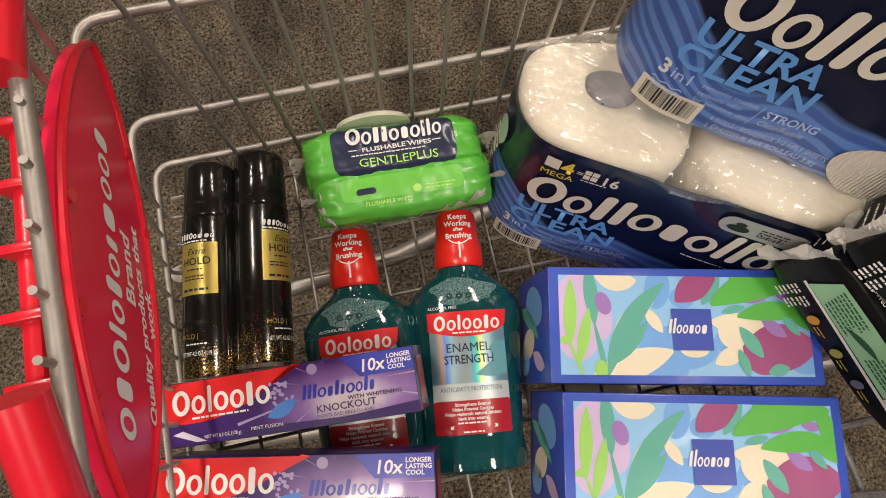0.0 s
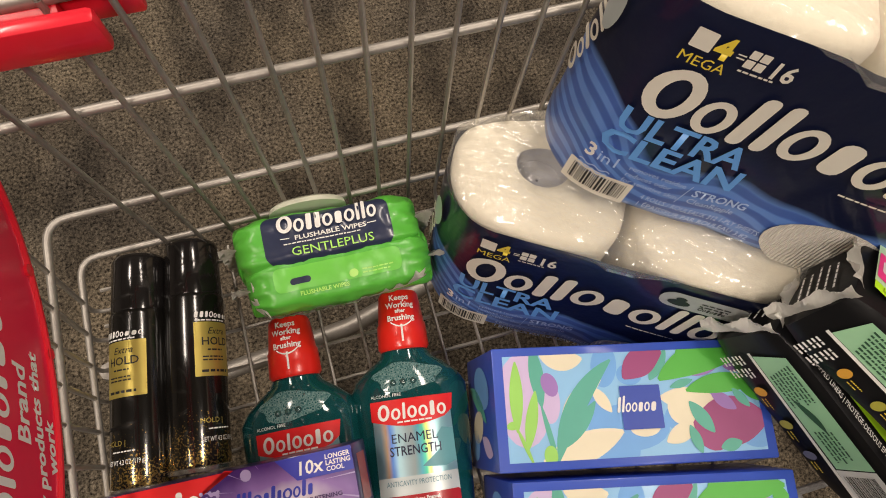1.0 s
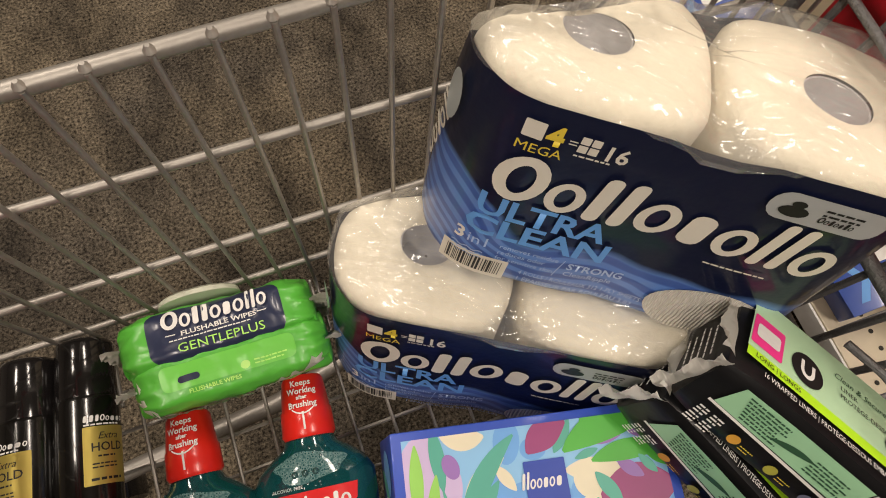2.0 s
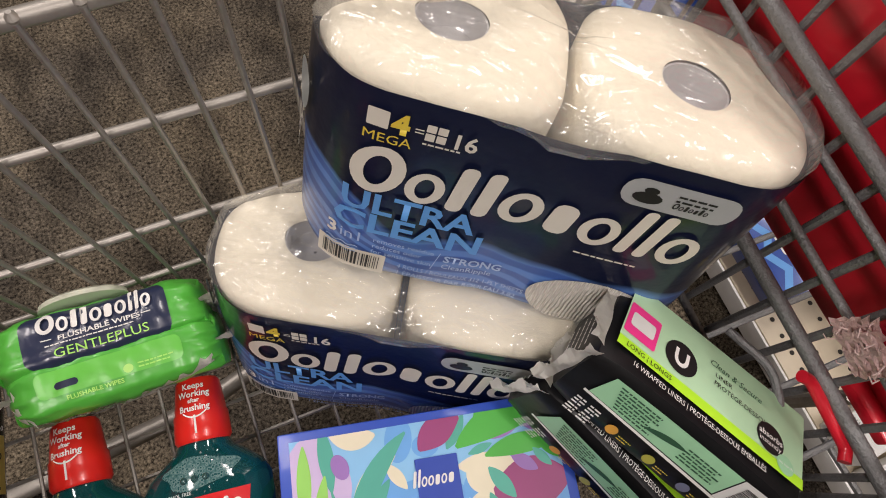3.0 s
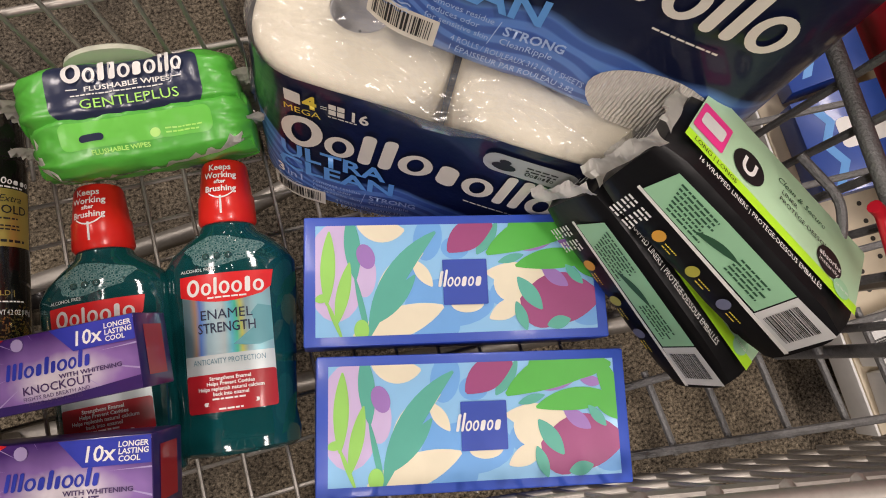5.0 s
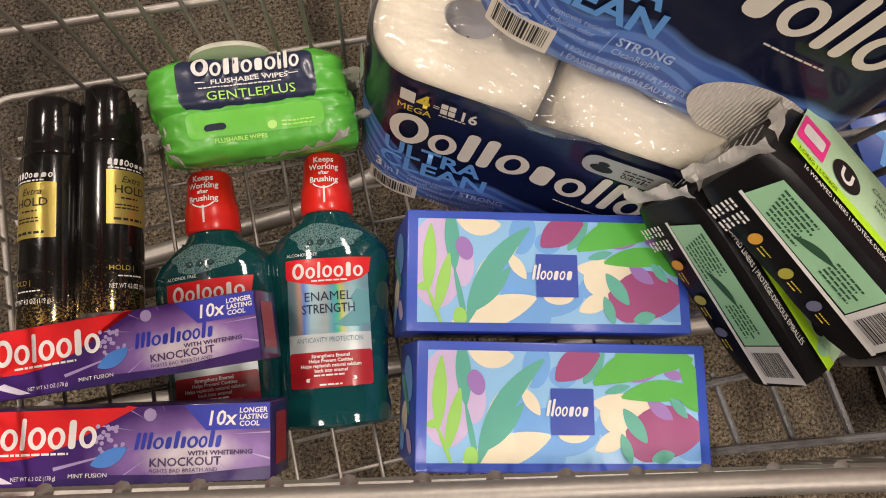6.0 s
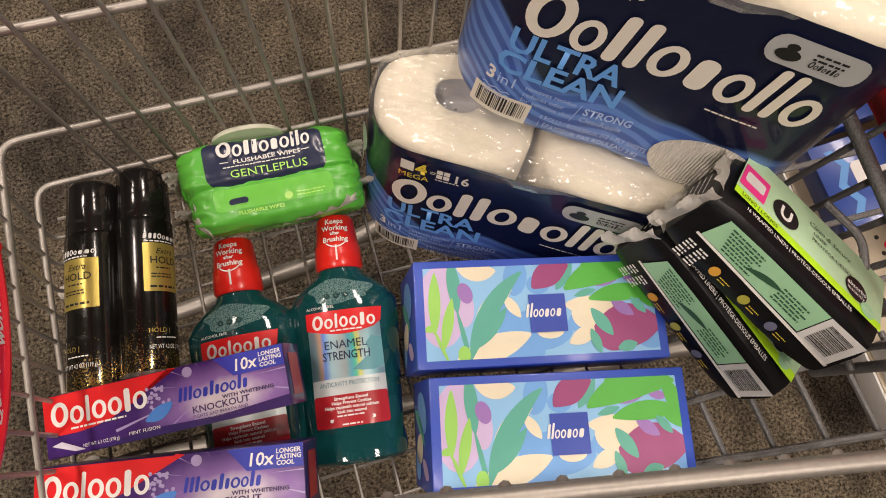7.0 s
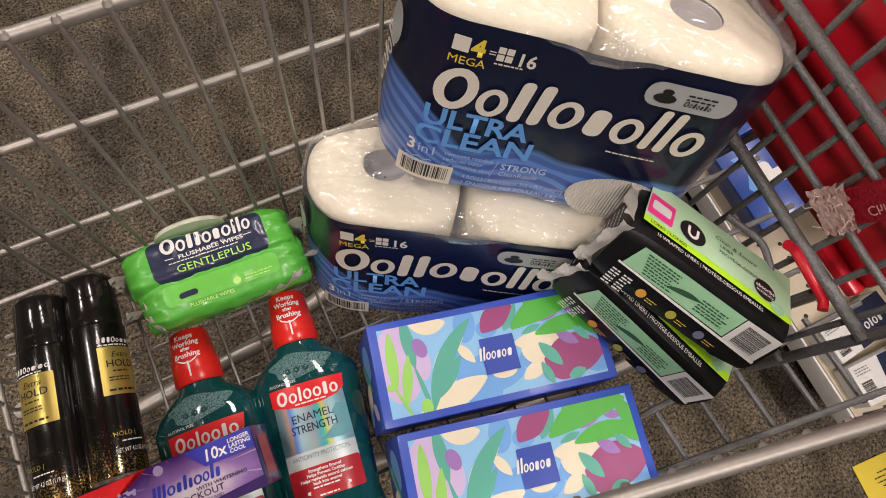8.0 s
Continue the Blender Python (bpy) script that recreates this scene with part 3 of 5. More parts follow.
RIM_FRONT = -0.241
pts = [(END_X, BACK_Y + .004, rim_z(END_X)), (RIM_FRONT, BACK_Y + .004, rim_z(RIM_FRONT)), (RIM_FRONT, near_y(RIM_FRONT), near_z(RIM_FRONT) + .02), (END_X, near_y(END_X), near_z(END_X))]
bar("rim", rounded(pts, 0.022), 0.0045, STEEL, 12, label="thick polished top rim")
bar("rim_brace", [(-0.2, near_y(-0.2) - 0.002, near_z(-0.2) - 0.016), (END_X, near_y(END_X) - 0.002, near_z(END_X) - 0.016)], 0.0036, STEEL, 8)
bm = bmesh.new()
lo = [bm.verts.new((x, near_y(x) - 0.0045 - d, near_z(x) - h)) for x, h, d in ((-0.2, 0.006, 0), (END_X, 0.006, 0), (END_X, 0.026, 0.004), (-0.2, 0.026, 0.004))]
bm.faces.new(lo)
bmesh.ops.solidify(bm, geom=bm.faces[:], thickness=0.0018)
part("rim_plate", bm, STEEL_DULL, cart, "dull grey flat strip under the rim", smooth=False)
for z, r in ((0.620, 0.0031), (0.499, 0.0031), (0.415, 0.0030)):
    x0 = front_x(z)
    ys = [BACK_Y + .004, BACK_Y + .004, side_y(x0, z) - .004, side_y(END_X, z) - .004]
    ring_pts = rounded([(END_X, ys[0], z + 0.01), (x0, ys[1], z - 0.004), (x0, ys[2], z - 0.004)], 0.017)
    bar("rail", ring_pts + ([(END_X, ys[3], z)] if z < 0.6 else []), r, STEEL, 10)

# upright wires of the back
for k in range(-7, 23):
    x = -0.062 + k * STEP
    if front_x(0.62) + 0.006 < x < END_X:
        zt = rim_z(x)
        bar("wire", rounded([(x, BACK_Y, zt + 0.002), (x, BACK_Y, Z0 - 0.003), (x, BACK_Y - 0.06, Z0 - 0.003)], 0.015, 3), 0.0018)
        part("weld", lathe(bmesh.new(), [(-.003, .0012), (0, .0034), (.003, .0012)], 8), STEEL, cart).location = (x, BACK_Y + .002, zt + .003)
# near side
for k in range(-5, 23):
    x = -0.075 + k * STEP
    if x < END_X:
        bar("wire", [(x, near_y(x) - .003, near_z(x) + 0.002), (x, low_y(x) - .003, Z0 - 0.003)], 0.0018)
        part("weld", lathe(bmesh.new(), [(-.003, .0012), (0, .0036), (.003, .0012)], 8), STEEL, cart).location = (x, near_y(x) + .003, near_z(x) + .004)
# front
y = -0.008
while y < BACK_Y - 0.010:
    bar("wire", rounded([(RIM_FRONT + 0.002, y, rim_z(-.25) - 0.003), (front_x(Z0), y, Z0 - 0.003), (front_x(Z0) + 0.05, y, Z0 - 0.003)], 0.015, 3), 0.0019)
    y += STEP
# floor: a close grid in front, an open one at the rear
x = -0.282
while x < 0.21:
    bar("wire", [(x, low_y(x) + 0.002, Z0 - 0.003), (x, BACK_Y - 0.002, Z0 - 0.003)], 0.0016, seg=6)
    x += 0.0335
y = -0.082
while y < BACK_Y:
    bar("wire", [(-0.298, y, Z0 - 0.0064), (0.24, y, Z0 - 0.0064)], 0.0018, seg=6)
    y += 0.0335
for y in (-0.082, -0.02, 0.05, 0.12, 0.19):
    bar("floor_bar", [(0.2, y, Z0 - 0.007), (END_X, y - 0.006, Z0 - 0.007)], 0.0034, STEEL_DULL)
bar("floor_bar", [(0.16, low_y(0.16) + 0.012, Z0 - 0.004), (END_X, low_y(END_X) + 0.012, Z0 - 0.004)], 0.0038, STEEL_DULL)
for x in (0.255, 0.305, 0.360, 0.415, 0.47):
    bar("floor_bar", [(x, -0.075, Z0 - 0.013), (x + 0.004, low_y(x) + 0.006, Z0 - 0.010)], 0.0033, STEEL_DULL)
# frame under the basket
bar("frame_tube", [(-0.36, 0.18, 0.15), (-0.1, 0.20, 0.17), (0.05, 0.235, 0.19), (0.55, 0.25, 0.22)], 0.011, STEEL, 10)
bar("frame_tube", [(-0.36, 0.02, 0.15), (0.05, -0.01, 0.19), (0.55, -0.06, 0.22)], 0.011, STEEL, 10)
for lx, ly in ((-0.36, 0.18), (-0.36, 0.02), (0.55, 0.25), (0.55, -0.06)):
    bar("leg", [(lx, ly, 0.22 if lx > 0 else 0.15), (lx, ly, 0.06)], 0.010, STEEL, 10)
    w = part("wheel", lathe(bmesh.new(), [(-.012, .048), (-.015, .055), (.015, .055), (.012, .048)], 24), BLACK_CAP, cart, "grey rubber caster wheel")
    w.matrix_basis = pose(lx, ly, 0.056, 90)
for a, b in (((-0.30, 0.18, Z0 - 0.008), (-0.36, 0.18, 0.15)), ((-0.30, 0.02, Z0 - 0.008), (-0.36, 0.02, 0.15)), ((0.52, 0.25, Z0 - 0.008), (0.55, 0.25, 0.22)), ((0.52, -0.06, Z0 - 0.008), (0.55, -0.06, 0.22))):
    bar("strut", [a, b], 0.008, STEEL, 8)

# rear gate
gate = bar("gate", rounded([(GATE_X, -0.088, 0.40), (GATE_X, -0.088, 0.80), (GATE_X, 0.262, 0.80), (GATE_X, 0.262, 0.40)], 0.02), 0.0048, STEEL_DULL, 10, label="grey rear gate of welded wire")
y = -0.072
while y < 0.255:
    bar("gate_wire", [(GATE_X, y, 0.462), (GATE_X, y, 0.80)], 0.0029, STEEL_DULL, parent=gate)
    y += 0.0308
for z, r in ((0.463, 0.0036), (0.565, 0.0052), (0.611, 0.0030), (0.655, 0.0030), (0.679, 0.0052), (0.73, 0.003)):
    bar("gate_rail", [(GATE_X - 0.006, -0.088, z - 0.006), (GATE_X - 0.006, 0.262, z + 0.008)], r, STEEL_DULL, 10, parent=gate)
bar("hook", rounded([(0.318, 0.045, 0.548), (0.330, 0.012, 0.552), (0.322, -0.014, 0.55), (0.308, -0.020, 0.545)], 0.010), 0.003, STEEL_DULL, parent=gate)
# child seat
seat = part("child_seat", box(bmesh.new(), (0.384, -0.058, 0.552), (0.394, 0.256, 0.84), 0.004), RED, cart, "red moulded plastic child seat panel")
part("seat_lip", box(bmesh.new(), (0.372, -0.058, 0.545), (0.386, -0.012, 0.556), 0.003), RED, seat)
bar("seat_cleat", rounded([(0.336, 0.002, 0.566), (0.342, -0.003, 0.563), (0.348, -0.050, 0.551), (0.342, -0.056, 0.551)], 0.004), 0.0042, RED, 10, parent=seat, label="red plastic cleat")


# safety strap with a frayed pale tag, hanging on the gate
def strap_place(u, v, h):
    o = Vector((0.346, 0.006, 0.622))
    return o + Vector((0.0, -0.25, 0.97)).normalized() * u + Vector((0.0, 0.97, 0.25)).normalized() * v + Vector((-1, 0, 0)) * h


bm = bmesh.new()
rows = [[bm.verts.new(strap_place(0.002 + 0.012 * k, w, 0.002 * math.sin(k * 0.9))) for w in (-0.014, 0.0, 0.014)] for k in range(12)]
for A, B in zip(rows, rows[1:]):
    for k in range(2):
        bm.faces.new((A[k], A[k + 1], B[k + 1], B[k]))
bmesh.ops.solidify(bm, geom=bm.faces[:], thickness=0.0012)
strap = part("strap", bm, mat("red_webbing", (0.55, 0.012, 0.04), 0.7, 0, 0.15, 300, 0.1, 0.8, 400), cart, "red woven safety strap with white print")
lettering("Child Unattended", .0100, lambda u, v, h: strap_place(0.020 + u, -v - 0.004, h), 0, -0.002, mat("pink_print", (.75, .35, .38), .6), strap, lift=.004)
bm = bmesh.new()
rnd = random.Random(5)
for k in range(5):              # crumpled folds of cloth
    rows = []
    for a in range(15):
        u = -0.019 + 0.028 * a / 14
        c = (k - 2) * 0.0058
        rows.append([bm.verts.new(strap_place(u + 0.002 * math.sin(2.1 * a + k), c + 0.0042 * (b - 1.5) + 0.0016 * math.sin(1.7 * a + 2 * k), 0.004 + 0.0016 * math.sin(1.9 * a + 1.6 * b + k) + 0.002 * (k % 2))) for b in range(4)])
    for A, B in zip(rows, rows[1:]):
        for b in range(3):
            bm.faces.new((A[b], A[b + 1], B[b + 1], B[b]))
bmesh.ops.solidify(bm, geom=bm.faces[:], thickness=0.0008)
for k in range(12):             # loose threads
    p = strap_place(rnd.uniform(-0.020, 0.010), rnd.uniform(-0.018, 0.018), rnd.uniform(0.004, 0.009))
    q = p + Vector((rnd.uniform(-.005, .002), rnd.uniform(-.008, .008), rnd.uniform(-.010, .003)))
    tube(bm, [p, (p + q) / 2 + Vector((-.003, rnd.uniform(-.002, .002), 0)), q], rnd.uniform(.0003, .0005), 5)
part("frayed_tag", bm, mat("faded_pink_cloth", (.88, .66, .63), .9, 0, .2, 300, .15, 1.0, 300), strap, "frayed faded pink cloth end", smooth=True, kind="stuff")


# red sign on the front, facing into the basket
def sign_place(u, v, h):
    base = Vector((-0.244, 0.124, 0.626))
    return base + Vector((0.1 * v, u, v)) + Vector((1, 0, 0)) * (h + 0.004)


def lens(L, W, n=48):
    top = [(-L / 2 + L * k / n, W / 2 * (1 - (2 * k / n - 1) ** 2) ** 0.72) for k in range(n + 1)]
    return top + [(u, -v) for u, v in top[-2:0:-1]]


SL, SW = 0.250, 0.108
bm = bmesh.new()
lo = [bm.verts.new(sign_place(u, v, -0.008)) for u, v in lens(SL, SW)]
hi = [bm.verts.new(sign_place(u, v, 0.0)) for u, v in lens(SL, SW)]
inn = [bm.verts.new(sign_place(u * 0.975, v * 0.95, 0.0001)) for u, v in lens(SL, SW)]
n = len(lo)
for k in range(n):
    j = (k + 1) % n
    bm.faces.new((lo[k], lo[j], hi[j], hi[k]))
    bm.faces.new((hi[k], hi[j], inn[j], inn[k]))
bm.faces.new(lo[::-1])
bm.faces.new(inn)
sign = part("sign_panel", bm, RED_CLEAR, cart, "glossy red oval sign panel with white lettering")
part("sign_border", tube(bmesh.new(), [sign_place(u * 0.99, v * 0.98, 0.000) for u, v in lens(SL, SW)], 0.0024, 8, True), RED, sign)
wordmark(sign, WHITE_INK, sign_place, -0.088, -0.004, [(.8, 1, 1), (.7, 1, 0), (.8, 1, 1), (.3, 1.1, 0), (.6, .8, 1), (.5, 1, 0), (.6, .7, 1), (.4, .7, 0), (.9, .7, 0), (.6, .7, 1), (.6, .7, 1), (.6, .8, 0)], 0.0185, 0.1, 0.0006, 0.2)
for s_, u_, v_, z_ in (("Brand", -0.02, -0.0215, 0.0165), ("Quality products that", -0.082, -0.0350, 0.0125), ("work", -0.035, -0.0470, 0.0125)):
    lettering(s_, z_, sign_place, u_, v_, WHITE_INK, sign, bold=0.0004, shear=0.2)
for u_, v_ in ((0.02, 0.046), (-0.03, 0.046), (0.03, -0.051), (0.075, -0.036), (-0.07, 0.036)):
    part("rivet", tube(bmesh.new(), [sign_place(u_, v_, 0), sign_place(u_, v_, .002)], .0035, 10), RED, sign)


# red guards along the front rim
def guard(pts, r=0.011):
    bm = tube(bmesh.new(), rounded(pts, 0.022), r, 14)
    part("corner_guard", bm, RED, cart, "red plastic corner guard")


zr = rim_z(-0.236)
guard([(-0.165, BACK_Y + 0.006, zr - 0.010), (RIM_FRONT - 0.004, BACK_Y + 0.006, zr - 0.006), (RIM_FRONT - 0.004, 0.190, zr)])
guard([(-0.180, near_y(-0.180) - 0.004, near_z(-.18)), (RIM_FRONT - 0.004, near_y(RIM_FRONT) - 0.002, near_z(RIM_FRONT) + .018), (RIM_FRONT - 0.004, 0.060, zr)])
skirt = part("guard_skirt", box(bmesh.new(), (-0.232, 0.254, 0.680), (-0.149, 0.263, 0.702), 0.003), RED, cart, "red plastic skirt of the corner guard")
part("tab", box(bmesh.new(), (-0.165, 0.2705, 0.682), (-0.132, 0.277, 0.698), 0.002), RED, skirt)
# red bracket behind the sign
bracket = part("sign_bracket", box(bmesh.new(), (-0.287, 0.03, 0.585), (-0.276, 0.215, 0.628), 0.004), RED, cart, "ribbed red plastic bracket behind the sign")
for k in range(6):
    part("rib", box(bmesh.new(), (-0.292, 0.035 + k * .034, 0.58), (-0.268, 0.040 + k * .034, 0.634), 0.001), RED, bracket)


# ---------------------------------------------------------------- shelving beside the aisle
shelf = thing("store_shelf", "beige steel store shelf with a perforated bottom deck", "shelf", pose(0.725, 0, 0))
# the shade under the deck's edge is painted into the kick plate's dark colour
part("kick_plate", box(bmesh.new(), (0.05, -0.27, 0.0), (0.065, 1.6, 0.105), 0.002), mat("kick_plate_shaded", (0.10, 0.085, 0.065), 0.6, 0, 0.08, 60, 0.08), shelf)
part("deck", box(bmesh.new(), (-0.080, -0.27, 0.105), (0.42, 1.6, 0.125), 0.003), BEIGE, shelf)
part("back_panel", box(bmesh.new(), (0.42, -0.27, 0.0), (0.45, 1.6, 1.5), 0.003), BEIGE, shelf)
part("label_strip", box(bmesh.new(), (-0.0845, -0.27, 0.086), (-0.0805, 1.6, 0.1235), 0.001), WHITE_FILM, shelf, "white price label strip")
# dark discs on the solid deck, painted with the shade inside its holes
hole = lathe(bmesh.new(), [(0, .0035), (.001, .0035)], 10)
h0 = part("hole", hole, HOLE_SHADE, shelf)
h0.location = (-0.055, -0.10, 0.1252)
for i in range(3):
    for j in range(9):
        if i or j:
            q = new("hole", h0.data)
            q.parent = shelf
            q.location = (-0.055 + 0.035 * i, -0.10 + 0.026 * j + 0.013 * (i % 2), 0.1252)
part("upper_deck", box(bmesh.new(), (0.06, -0.27, 0.62), (0.42, 1.6, 0.64), 0.003), BEIGE, shelf)

BLUE_CARTON = mat("blue_carton", (0.02, 0.07, 0.36), 0.35, 0, 0.06, 60, 0.05, coat=0.3)


def cotton_box(m, label):
    t = thing("cotton_box", label, "box", m, "cotton boxes")
    part("carton", box(bmesh.new(), (0, -0.068, 0), (0.05, 0.068, 0.130), 0.0015), BLUE_CARTON, t)
    f = lambda u, v, h: Vector((-h, -u, v))
    part("white_tooth", decal(bmesh.new(), rrect(-.012, .05, .012, .105, .010), f, .0004), WHITE_INK, t, smooth=False)
    part("white_foot", decal(bmesh.new(), rrect(-.03, .044, .012, .066, .008), f, .0005), WHITE_INK, t, smooth=False)
    bm = bmesh.new()
    zig = [(-.055, .03), (-.028, .045), (.0, .03), (.028, .045), (.055, .03)]
    decal(bm, zig + [(u, v - .012) for u, v in zig[::-1]], f, .0004)
    part("blue_zigzag", bm, SKY_INK, t, smooth=False)
    lettering("Rolled Cotton", .012, f, -.055, .1165, WHITE_INK, t, lift=.0006)
    top = lambda u, v, h: Vector((v, -u, .130 + h))
    part("top_band", decal(bmesh.new(), [(-.068, .02), (.068, .02), (.068, .034), (-.068, .034)], top, .0004), WHITE_INK, t, smooth=False)
    return t


def dental_carton(m):
    """A flat white carton with a navy front and a barcode."""
    t = thing("dental_carton", "white and navy carton lying flat on the shelf deck", "box", m, "cartons on the deck")
    part("carton", box(bmesh.new(), (0, -.030, 0), (.13, .030, .032), .0012), WHITE_FILM, t)
    top = lambda u, v, h: Vector((u, v, .032 + h))
    navy = part("navy_field", decal(bmesh.new(), [(.045, -.029), (.129, -.029), (.129, .029), (.055, .029)], top, .0003), NAVY_INK, t, smooth=False)
    wordmark(navy, WHITE_INK, top, .062, -.010, [(.4, 1, 0), (.6, .7, 1), (.3, 1, 0), (.6, .7, 1), (.5, .7, 0)], .016, .1, .0008, .1)
    part("bar_code", barcode(bmesh.new(), top, .006, -.022, .026, .004, 12, "v", .0006), BLACK_INK, t, kind="stuff")
    part("small_print", bars(bmesh.new(), top, .006, .022, .038, 3, .004, .0016, 13, .0006), GREY_INK, t, kind="stuff")
    return t


def box_pose(x, y, tip, turn):
    """A carton leaning back by tip degrees, its lower back edge on the deck."""
    return pose(x, y, 0.1262 + 0.05 * math.sin(radians(tip)), 0, tip, turn)


cb = cotton_box(box_pose(0.652, 0.112, 74, 0), "blue carton of rolled cotton leaning on the shelf deck")
for yy, xx, tip in ((0.262, 0.660, 68), (0.420, 0.655, 70), (0.575, 0.660, 66)):
    copy_thing(cb, box_pose(xx, yy, tip, random.uniform(-4, 4)))
dc = dental_carton(pose(0.650, -0.150, 0.1262, 0, 0, 4))
copy_thing(dc, pose(0.652, -0.218, 0.1262, 0, 0, -3))
tag = thing("price_tag", "small yellow price tag card lying on the carpet", "price tag", pose(0.722, -0.395, 0.002, 0, 0, 84))
part("card", box(bmesh.new(), (-.036, -.045, 0), (.036, .045, .001)), YELLOW_INK, tag, smooth=False)
bm = bars(bmesh.new(), lambda u, v, h: Vector((v, u, .001 + h)), -.025, .012, .02, 4, .007, .002, 3, .0005)
part("small_print", bm, BLACK_INK, tag, smooth=False, kind="stuff")


# ---------------------------------------------------------------- goods
def tissue_box(m):
    """A carton of tissues with a leaf pattern on its top and a royal blue border."""
    L, W, Hh = 0.210, 0.089, 0.088
    t = thing("tissue_box", "blue tissue carton printed with leaves, lying in the basket", "tissue box", m, "tissue boxes")
    bm = box(bmesh.new(), (-L / 2, -W / 2, 0), (L / 2, W / 2, Hh), 0.0015)
    for v in bm.verts:          # the ends belly out towards the foot
        if v.co.z < Hh / 2:
            v.co.x += 0.009 if v.co.x > 0 else -0.009
    part("carton", bm, BOX_BLUE, t)

    def top(u, v, h):
        return Vector((u, v, Hh + h))
    a, b = L / 2 - 0.0080, W / 2 - 0.0065
    bm = bmesh.new()
    decal(bm, [(-a, -b), (a, -b), (a, b), (-a, b)], top, 0.0002, 0)
    part("field", bm, BOX_SKY, t, smooth=False)
    LILAC = [("o", -.083, .006, .020, .034, 0), ("o", -.064, .004, .008, .016, 0)]
    BLUE = [("o", -.006, -.017, .031, .017, 0), ("o", .031, -.012, .009, .009, 0), ("o", -.001, .021, .010, .008, 0), ("o", -.020, .028, .010, .016, -10),
            ("l", -.039, .012, .036, .014, -60, 28), ("o", -.016, -.034, .016, .010, 0), ("o", .094, -.026, .016, .010, 10)]
    CREAM = [("l", -.069, .040, .034, .017, -28, 40), ("l", -.056, -.016, .048, .014, 64, -38), ("l", -.072, -.038, .064, .021, 14, 6), ("l", -.031, .013, .023, .009, -55, 0),
             ("o", .006, -.018, .0115, .0065, 0), ("l", .020, .003, .046, .018, -6, 0), ("l", .021, -.029, .027, .013, 26, 0), ("o", .037, -.005, .012, .013, 0)]
    SEA = [("l", -.070, .000, .046, .011, 95, 0), ("l", -.071, .004, .050, .004, -78, 0), ("l", -.061, -.038, .086, .015, 74, -38), ("l", -.061, -.031, .046, .011, 40, 15),
           ("l", .014, .016, .027, .010, 55, 0), ("l", .029, .010, .019, .006, 15, 0)]
    LIME = [("l", -.0895, -.017, .051, .010, 88, 0), ("l", -.083, -.030, .043, .009, 78, 0), ("l", -.0905, -.012, .032, .003, -68, 0), ("l", -.098, -.013, .011, .006, 10, 0), ("o", -.0665, -.034, .005, .007, 0)]
    PLUM = [("l", -.006, .018, .038, .021, 46, -34), ("l", .043, -.018, .058, .036, 5, -6), ("o", .058, -.021, .015, .016, 0)]
    VIOLET = [("o", -.063, .016, .006, .009, 20), ("l", .039, .021, .028, .010, 8, -10), ("l", .073, .024, .015, .007, -8, 0), ("l", .060, .005, .022, .010, -36, 0)]
    GREEN = [("l", .021, .016, .078, .023, 32, -40), ("o", .064, .035, .027, .011, 0), ("l", .085, .041, .052, .014, -68, 0), ("l", .041, .007, .058, .015, 15, -26), ("l", .080, .017, .030, .013, -42, 0)]
    SEA_FRONT = [("l", .042, -.001, .028, .011, -55, 0), ("l", .040, -.018, .021, .008, -72, 0), ("l", .061, -.035, .017, .009, 12, 0), ("l", .077, .007, .018, .007, -50, 0)]
    lift = 0.0003
    for c, rows in (("lilac", LILAC), ("blue", BLUE), ("cream", CREAM), ("sea", SEA), ("lime", LIME), ("plum", PLUM), ("violet", VIOLET), ("green", GREEN), ("sea", SEA_FRONT)):
        bm = bmesh.new()
        for kind, *q in rows:
            o = oval(*q[:4], 22, q[4]) if kind == "o" else leaf(*q, 12)
            o = clip_poly(o, -a, -b, a, b)
            if len(o) > 2:
                decal(bm, o, top, lift)
                lift += 0.00002
        part("printed_leaves", bm, ART[c], t, smooth=False)
    bm = bmesh.new()
    decal(bm, rrect(-.0105, -.019, .0205, .0125, .0005, 1), top, 0.0014)
    patch = part("logo_patch", bm, ART["royal"], t, smooth=False)
    wordmark(patch, WHITE_INK, top, -.0145, -.0065, [(.35, 1.3, 0), (.28, 1.4, 0), (.5, .8, 1), (.5, .8, 1), (.5, .8, 0), (.5, .8, 1), (.6, .8, 0)], 0.0085, 0.06, 0.0016, 0.2)
    # the left end and the long side carry the pattern too

    def end(u, v, h):
        return Vector((-L / 2 - 0.009 * (1 - v / Hh) - h, -u, v))
    for c, rows in (("blue", [oval(-.018, .05, .016, .024, 16, -20), oval(.026, .02, .012, .014, 16)]), ("sea", [leaf(-.02, .008, .06, .014, 70, -20)]), ("cream", [oval(.012, .032, .012, .018, 16, 20)]), ("lilac", [leaf(.02, .045, .032, .014, 60, 20)])):
        bm = bmesh.new()
        for o in rows:
            decal(bm, o, end, 0.0004)
        part("end_print", bm, ART[c], t, smooth=False)
    return t


def place_flat(cx, cy, z, yaw):
    return pose(cx, cy, z, 0, 0, yaw)


kleenex_yaw = -13.0
c, s = math.cos(radians(kleenex_yaw)), math.sin(radians(kleenex_yaw))


def from_corner(x, y, dx, dy):
    return x + c * dx - s * dy, y + s * dx + c * dy


k1 = from_corner(0.011, 0.101, 0.105, -0.0445)
k2 = from_corner(-0.003, 0.0055, 0.105, -0.0445)
tb = tissue_box(place_flat(*k1, Z0, kleenex_yaw))
